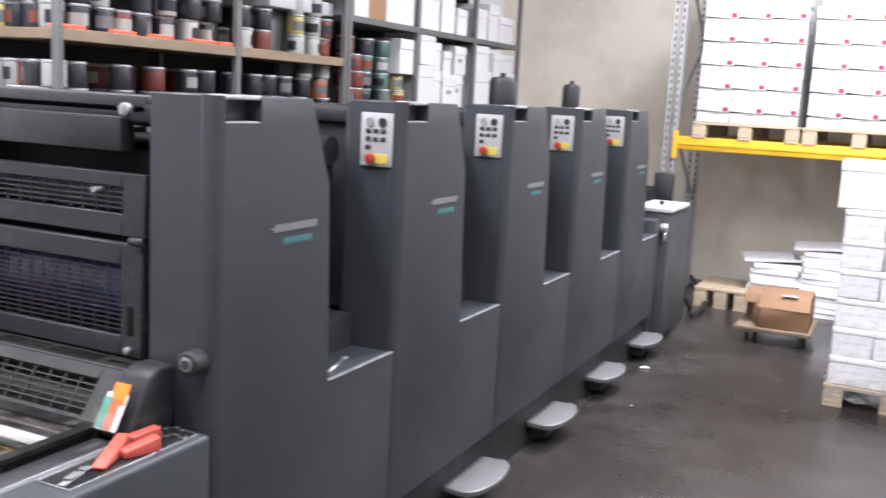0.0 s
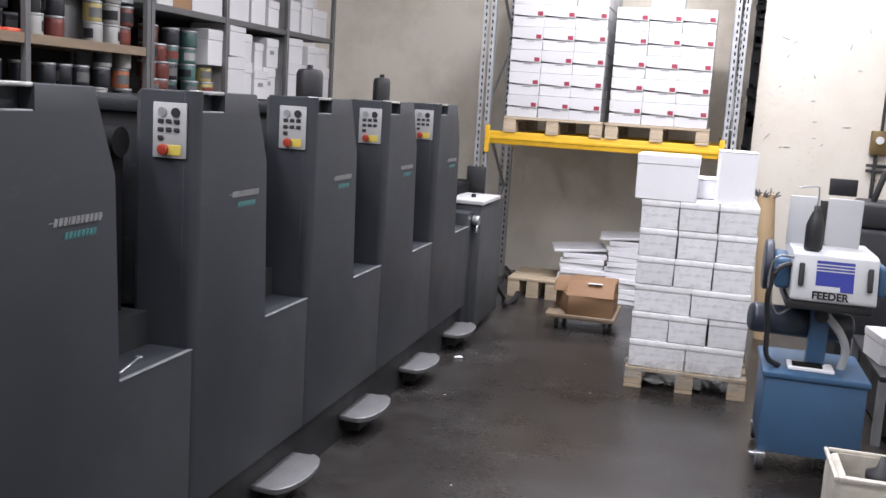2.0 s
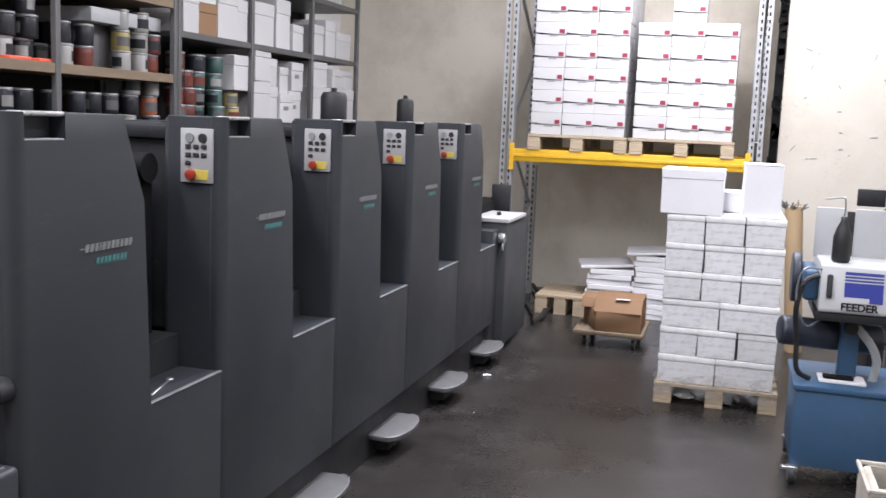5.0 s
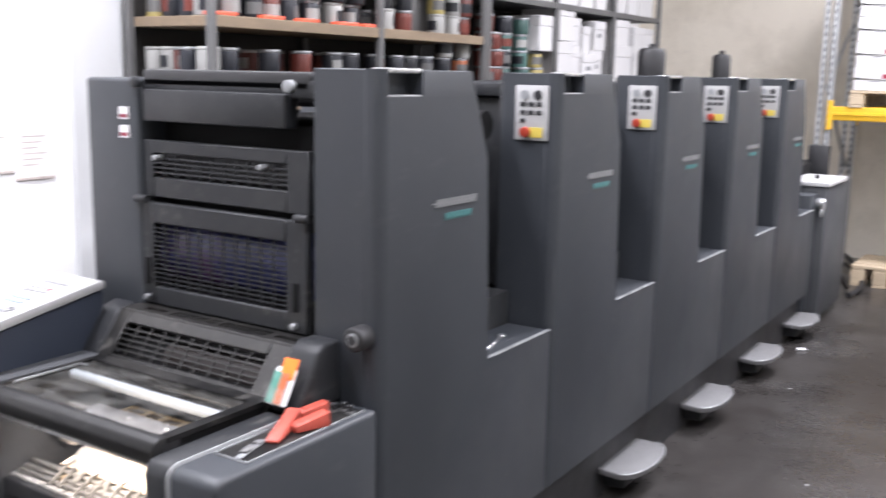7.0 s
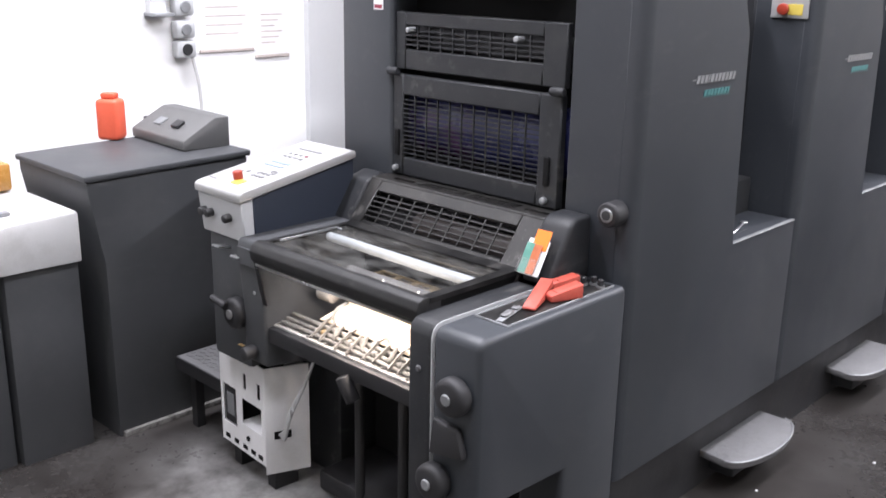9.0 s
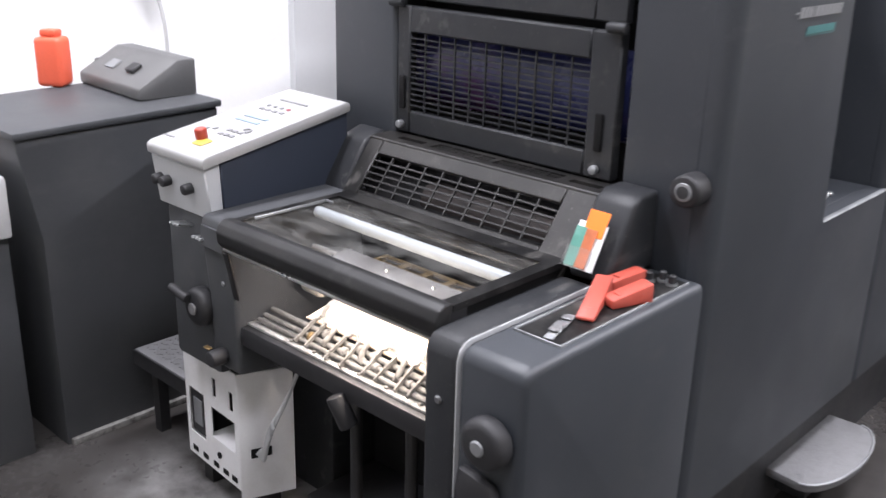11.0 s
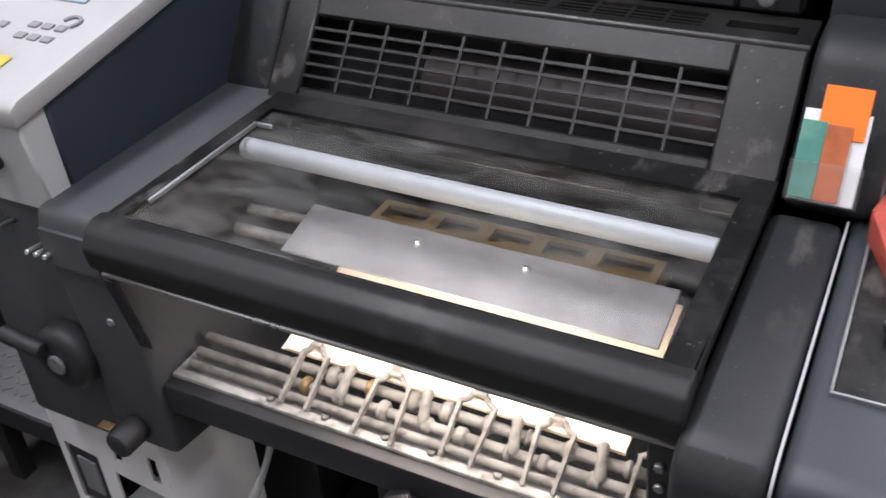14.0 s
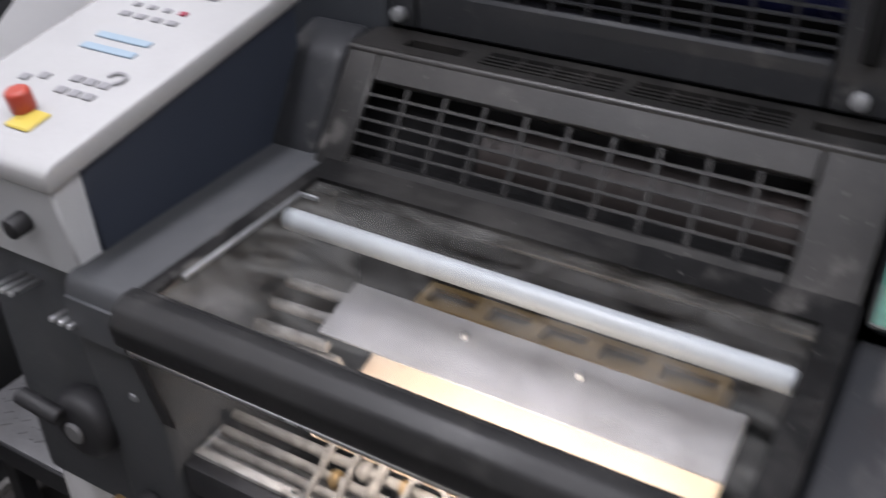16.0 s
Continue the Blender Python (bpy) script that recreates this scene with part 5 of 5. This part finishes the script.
for x, y, z, w, d, n, rot in ((0.36, 7.0, 0.0, 0.36, 0.45, 9, 4), (0.74, 7.02, 0.0, 0.32, 0.45, 12, -3)):
    sk = thing("paper_stack", "untidy stack of white wrapped paper reams", "paper stack", "paper stacks", pose(x, y, z, 0, 0, rot))
    zz = 0.0
    for i in range(n):
        h = 0.044
        a = random.uniform(-5, 5)
        o = random.uniform(-0.015, 0.015)
        part("ream", bevel(box(B(), -0.003 + o, w + o, 0 - o, d, zz, zz + h - 0.002, pose(w / 2, d / 2, 0, 0, 0, a) @ pose(-w / 2, -d / 2, 0)), 0.004, 1), "paper", sk)
        zz += h
    part("loose_sheet", bevel(box(B(), -0.03, w + 0.05, -0.02, d, zz, zz + 0.02, pose(0, 0, 0, 0, -4, 8)), 0.003, 1), "paper", sk)

tr = thing("dolly", "low wooden furniture dolly on castors", "dolly")
part("deck", bevel(box(B(), 0.44, 0.94, 5.82, 6.42, 0.085, 0.115), 0.006), "board", tr)
for x in (0.52, 0.87):
    for y in (5.88, 6.34):
        part("castor", bevel(rod(B(), (x - 0.012, y, 0.035), (x + 0.012, y, 0.035), 0.035, 16), 0.005), "rubber", tr)
        part("fork", box(B(), x - 0.018, x + 0.018, y - 0.012, y + 0.012, 0.05, 0.085), "dull", tr)
bc = thing("brown_carton", "closed brown cardboard carton with slanted lid and white label", "carton")
part("base", bevel(prism(B(), [(0.46, 6.2), (0.60, 5.84), (0.92, 5.86), (0.92, 6.25)], "z", 0.116, 0.255), 0.003, 1), "carton", bc)
bm = prism(B(), [(5.842, 0.256), (5.93, 0.345), (6.2, 0.355), (6.25, 0.256)], "x", 0.58, 0.918)
part("lid", bevel(bm, 0.003, 1), "carton", bc)
part("flap", bevel(prism(B(), [(5.99, 0.256), (6.03, 0.325), (6.2, 0.34), (6.2, 0.256)], "x", 0.47, 0.578), 0.003, 1), "carton", bc)
part("label", box(B(), 0.73, 0.83, 5.90, 5.93, 0.344, 0.348, None), "paper", bc)

# paper pile on its pallet
PX, PY = 1.132, 4.58
pallet("floor_pallet", "wooden pallet under wrapped paper cartons", 0.68, 0.80, 0.122, pose(PX - 0.01, PY, 0))
lay = [2, 3, 2, 3, 3, 3]
z = 0.124
for i, n in enumerate(lay):
    w = 0.645 / n
    for c in range(n):
        for q in range(2):
            dd = 0.375
            cc = thing("wrapped_carton", "grey marbled paper carton in clear film", "carton", "cartons on the floor pallet", pose(PX + c * w + random.uniform(-0.004, 0.004), PY + 0.02 + q * 0.38 + random.uniform(-0.006, 0.006), z, 0, 0, random.uniform(-0.8, 0.8)))
            k = ("w", n)
            if k not in cartons:
                cartons[k] = (mesh_of("case", bevel(box(B(), 0.003, w - 0.004, 0.003, dd, 0, 0.125), 0.004, 1), M["boxgrey"]), mesh_of("lid", bevel(box(B(), 0, w - 0.001, -0.001, dd + 0.003, 0.125, 0.161), 0.006, 2), M["boxlid"]))
            for nm, me in zip(("case", "lid"), cartons[k]):
                o = new(nm, me)
                o.parent = cc
    z += 0.163
carton(PX + 0.125, PY + 0.2, z, 0.34, 0.36, 0.255, "paper", "large white carton with embossed lid", "cartons on the floor pallet", rot=0, lid=0.22)
carton(PX + 0.50, PY + 0.22, z, 0.2, 0.34, 0.30, "paper", "plain white upright carton", "cartons on the floor pallet", rot=2, lid=0.02)
carton(PX + 0.36, PY + 0.5, z, 0.36, 0.3, 0.12, "paper", "low plain white carton on cartons", "cartons on the floor pallet", lid=0.05)
fw = thing("stretch_film", "crumpled clear stretch film round the pallet", "film")
random.seed(5)
bm = B()
ring = []
for i in range(48):
    t = i / 48 * 4
    s, f = int(t), t % 1
    cx, cy = [(f, 0), (1, f), (1 - f, 1), (0, 1 - f)][s]
    ring.append((PX - 0.018 + cx * 0.69, PY - 0.012 + cy * 0.83))
rows_ = []
for j in range(5):
    rows_.append([bm.verts.new((x + random.uniform(-0.006, 0.006), y + random.uniform(-0.008, 0.006), 0.05 + 0.036 * j + random.uniform(-0.014, 0.014))) for x, y in ring])
for a, b in zip(rows_, rows_[1:]):
    for i in range(48):
        bm.faces.new((a[i], a[(i + 1) % 48], b[(i + 1) % 48], b[i]))
M["film"] = glassy("stretch_film", 0.6, 0.42, 0.7)
part("film", bm, "film", fw)

# cardboard tube and carton beside it
tb = thing("cardboard_tube", "tall brown cardboard core standing upright with crumpled wrapping", "tube")
bm = B()
rod(bm, (1.98, 6.35, 0.0), (1.90, 6.35, 1.06), 0.062, 24)
part("core", bm, "tube", tb)
random.seed(9)
bm = B()
for i in range(16):
    a = random.uniform(0, 6.28)
    rod(bm, (1.90 + 0.05 * math.cos(a), 6.35 + 0.05 * math.sin(a), 1.04), (1.90 + 0.1 * math.cos(a + 0.4), 6.35 + 0.08 * math.sin(a), 1.06 + random.uniform(0, 0.05)), 0.012, 6, 0.003)
part("wrapping", bm, "shelfmetal", tb)

# ---------------------------------------------------------------- feeder machine on the blue cart
ca = thing("feeder_machine", "grey and blue sheet feeder machine on a wheeled blue cabinet", "machine", m=pose(0.012, 0.035, 0.008))
part("cabinet", bevel(box(B(), 1.80, 2.235, 3.45, 3.95, 0.085, 0.435), 0.008, 2), "blue", ca, "blue painted steel cabinet")
part("cabinet_top", bevel(box(B(), 1.79, 2.245, 3.44, 3.96, 0.435, 0.462), 0.006, 2), "blue", ca)
part("paper_pad", bevel(box(B(), 1.90, 2.10, 3.52, 3.66, 0.463, 0.478), 0.003, 1), "paper", ca)
part("tool", bevel(box(B(), 1.92, 2.05, 3.54, 3.6, 0.478, 0.49), 0.003, 1), "void", ca)
for x in (1.815, 2.21):
    for y in (3.44, 3.90):
        w = part("castor", bevel(rod(B(), (x - 0.015, y, 0.04), (x + 0.015, y, 0.04), 0.04, 20), 0.006), "rubber", ca)
        part("rim", bevel(rod(B(), (x - 0.018, y, 0.04), (x + 0.018, y, 0.04), 0.022, 14), 0.003, 1), "steel", w)
        part("fork", bevel(box(B(), x - 0.024, x + 0.024, y - 0.02, y + 0.02, 0.062, 0.088), 0.004, 1), "steel", ca)
part("brake", bevel(box(B(), 1.765, 1.80, 3.42, 3.45, 0.07, 0.085), 0.003, 1), "steel", ca)
part("column", bevel(box(B(), 1.985, 2.065, 3.62, 3.70, 0.46, 0.78), 0.008, 2), "blue", ca)
part("hub", bevel(rod(B(), (2.025, 3.58, 0.71), (2.025, 3.62, 0.71), 0.03, 14), 0.004), "black", ca)
part("drum", bevel(rod(B(), (1.72, 3.68, 0.66), (2.18, 3.78, 0.63), 0.07, 20), 0.02, 3), "navy", ca)
hd = part("head", bevel(prism(B(), [(3.46, 0.795), (3.455, 0.81), (3.50, 1.0), (3.56, 1.01), (3.95, 1.01), (3.95, 0.795)], "x", 1.865, 2.225), 0.01, 2), "lightgrey", ca)
part("undertray", bevel(box(B(), 1.855, 2.215, 3.47, 3.9, 0.755, 0.794), 0.006), "black", ca)
fmx = Matrix.Translation((0, 3.4553, 0.81)) @ Matrix.Rotation(-math.atan2(0.045, 0.19), 4, "X")
part("blue_sign", box(B(), 1.967, 2.125, -0.003, -0.0005, 0.04, 0.172, fmx), "royal", hd, "blue printed sign")
for k in range(3):
    part("sign_stripe", box(B(), 1.967, 2.125, -0.0042, -0.0028, 0.125 + 0.014 * k, 0.130 + 0.014 * k, fmx), "lightgrey", hd)
part("sign_bars", box(B(), 1.965, 2.07, -0.0045, -0.0025, 0.035, 0.06, fmx), "lightgrey", hd, "maker's name as a plain bar")


def words(text, size, m, material, parent):
    cu = bpy.data.curves.new("words", "FONT")
    cu.body, cu.size, cu.extrude, cu.offset = text, size, 0.0008, 0.0012
    t = bpy.data.objects.new("words", cu)
    me = bpy.data.meshes.new_from_object(t)
    bpy.data.objects.remove(t)
    o = new("lettering", me)
    me.materials.clear()
    me.materials.append(M[material])
    o.parent = parent
    o.matrix_basis = m
    return o


words("FEEDER", 0.046, fmx @ pose(1.955, -0.003, 0.001, 90, 0, 0), "void", hd)
for x in (1.905, 2.19):
    part("handle", bevel(box(B(), x - 0.012, x + 0.012, -0.02, -0.002, 0.05, 0.155, fmx), 0.008, 3), "black", hd)
for x0, x1 in ((1.80, 1.866), (2.224, 2.27)):
    part("side_pod", bevel(box(B(), x0, x1, 3.52, 3.85, 0.83, 0.97), 0.02, 3), "blue", ca)
part("side_wheel", bevel(rod(B(), (1.76, 3.78, 0.90), (1.80, 3.78, 0.90), 0.12, 28), 0.012, 3), "navy", ca)
for x0, x1 in ((1.85, 1.985), (2.02, 2.175)):
    part("guide_plate", bevel(box(B(), x0, x1, 3.80, 3.815, 1.0, 1.235, None), 0.006, 2), "lightgrey", ca)
part("guide_core", bevel(box(B(), 1.985, 2.02, 3.81, 3.83, 1.0, 1.22), 0.004), "black", ca)
tube("hose", [(2.14, 3.66, 0.455), (2.15, 3.64, 0.55), (2.12, 3.62, 0.63), (2.06, 3.63, 0.70), (2.02, 3.66, 0.74)], 0.019, "lightgrey", ca)
tube("cable", [(1.86, 3.50, 0.95), (1.80, 3.47, 0.92), (1.775, 3.47, 0.80), (1.79, 3.5, 0.66), (1.80, 3.5, 0.52), (1.86, 3.55, 0.47)], 0.012, "black", ca)
tube("cable", [(1.87, 3.50, 0.98), (1.79, 3.44, 0.98), (1.77, 3.46, 0.85), (1.82, 3.5, 0.72), (1.88, 3.55, 0.74)], 0.005, "dull", ca)
ob_ = thing("oil_can", "dark squeeze oil bottle with bent metal spout", "oil can", m=pose(1.962, 3.615, 1.02))
part("body", lathe(B(), [(0.036, 0), (0.04, 0.01), (0.04, 0.11), (0.028, 0.15), (0.014, 0.18), (0.014, 0.2)], 0, 0), "black", ob_)
tube("spout", [(0, 0, 0.195), (0, 0, 0.27), (-0.015, 0, 0.285), (-0.085, 0, 0.275)], 0.004, "steel", ob_, 5)

# bucket in front, desk and box at the right
bk = thing("waste_bucket", "white dirty plastic bin with rounded rim", "bin", m=pose(2.12, 2.40, 0))
bm = prism(B(), [(-0.15, -0.15), (0.15, -0.15), (0.15, 0.15), (-0.15, 0.15)], "z", 0.0, 0.45)
bevel(bm, 0.04, 4, 60)
top_ = [f for f in bm.faces if f.normal.z > 0.9]
bmesh.ops.inset_region(bm, faces=top_, thickness=0.012)
top_ = [f for f in bm.faces if f.normal.z > 0.9 and f.calc_area() > 0.03]
bmesh.ops.translate(bm, verts=list({v for f in top_ for v in f.verts}), vec=(0, 0, -0.3))
part("bin", bm, "binplastic", bk)
part("rim", bevel(framed(B(), -0.155, 0.155, -0.155, 0.155, -0.14, 0.14, -0.14, 0.14, 0.44, 0.455, swap), 0.005), "binplastic", bk)
jb = thing("black_jar", "black plastic bottle standing in the bin", "bottle", m=pose(2.13, 2.38, 0.155))
part("body", lathe(B(), [(0.065, 0), (0.07, 0.02), (0.07, 0.22), (0.045, 0.25), (0.05, 0.27), (0.05, 0.29), (0.02, 0.305), (0.008, 0.345)], 0, 0), "black", jb)
sd = thing("side_table", "dark steel side table with grey legs", "table")
part("top", bevel(box(B(), 2.40, 3.1, 4.1, 5.1, 0.33, 0.36), 0.006), "dark", sd)
part("cupboard", bevel(box(B(), 2.45, 3.05, 4.15, 5.05, 0.04, 0.329), 0.006), "black", sd)
for x in (2.42, 3.08):
    for y in (4.12, 5.08):
        part("leg", box(B(), x - 0.02, x + 0.02, y - 0.02, y + 0.02, 0, 0.33), "dull", sd)
carton(2.56, 4.5, 0.361, 0.3, 0.3, 0.15, "box", "small white carton on the side table", "cartons", rot=8)
wm = thing("work_machine", "dark machine parts heaped behind the cart", "machine")
part("base", bevel(box(B(), 2.35, 3.2, 5.4, 6.2, 0, 0.95), 0.02), "dark", wm)
part("block", bevel(box(B(), 2.42, 2.8, 5.5, 5.9, 0.951, 1.12), 0.03, 3), "black", wm)
part("arm", bevel(rod(B(), (2.5, 5.6, 1.12), (2.55, 5.6, 1.32), 0.02, 12), 0.004), "black", wm)
part("screen", bevel(box(B(), 2.25, 2.42, 5.75, 5.79, 1.13, 1.24), 0.006), "dark", wm)

# conduit, junction box and dark strip at the wall edge
cj = thing("junction_box", "yellowed junction box with conduit on the wall", "junction box")
part("case", bevel(box(B(), 2.63, 2.75, 6.88, 6.95, 1.38, 1.56), 0.01, 2), "brass", cj)
part("cap", bevel(rod(B(), (2.69, 6.88, 1.49), (2.69, 6.87, 1.49), 0.03, 16), 0.003, 1), "white", cj)
part("conduit", rod(B(), (2.70, 6.92, 1.56), (2.72, 6.92, 3.0), 0.012, 10), "black", cj)
part("conduit", rod(B(), (2.68, 6.92, 0.6), (2.68, 6.92, 1.38), 0.014, 10), "black", cj)
for z in (1.30, 1.26):
    part("conduit", rod(B(), (2.62, 6.92, z), (3.6, 6.92, z), 0.011, 10), "black", cj)
sr = thing("wall_gap_rags", "dark dusty strip of rags between rack and wall", "rags")
random.seed(11)
bm = B()
box(bm, 1.715, 1.775, 6.98, 7.05, 0, 3.6)
for i in range(60):
    z = random.uniform(1.1, 3.4)
    x = random.uniform(1.72, 1.77)
    box(bm, x - 0.02, x + 0.02, 6.95, 6.98, z, z + random.uniform(0.02, 0.07), None)
part("strip", bm, "void", sr)
random.seed(21)
for i in range(16):
    sc = thing("wall_scuff", "dark screw hole and scuff in the wall", "wall mark", "wall marks", pose(random.uniform(1.85, 2.6), 6.948, random.uniform(1.35, 2.4), 0, random.uniform(0, 180), 0))
    part("mark", bevel(box(B(), -0.05 * random.random() - 0.004, 0.008, -0.002, 0.003, -0.003, 0.003), 0.001, 1), "dull", sc)
pl = thing("paper_scrap", "small crumpled white paper scrap on the floor", "litter", m=pose(0.09, 4.71, 0.0, 0, 0, 30))
part("scrap", bevel(prism(B(), [(-0.03, -0.01), (0.03, -0.015), (0.02, 0.02), (-0.02, 0.015)], "z", 0.0, 0.012), 0.004, 1), "paper", pl)
# floor pipe by the feeder, oil spots and specks
fp = thing("floor_pipe", "steel pipe lying on the floor by the feeder", "pipe")
tube("pipe", [(0.05, 6.3, 0.03), (0.06, 6.7, 0.03), (-0.05, 7.3, 0.03), (-0.3, 8.0, 0.04)], 0.02, "black", fp)
tube("pipe_cable", [(-0.02, 6.25, 0.2), (0.0, 6.5, 0.05), (-0.1, 6.9, 0.02), (-0.4, 7.6, 0.02)], 0.012, "black", fp)
random.seed(31)
bm = B()
for i in range(9):
    x, y, r = random.uniform(0.08, 1.0), random.uniform(0.9, 5.0), random.uniform(0.003, 0.007)
    rod(bm, (x, y, 0.0), (x, y, random.uniform(0.0012, 0.003)), r, 7)
solid("floor_specks", bm, "paper", "pale paper specks scattered on the dark floor", "litter", kind="stuff")
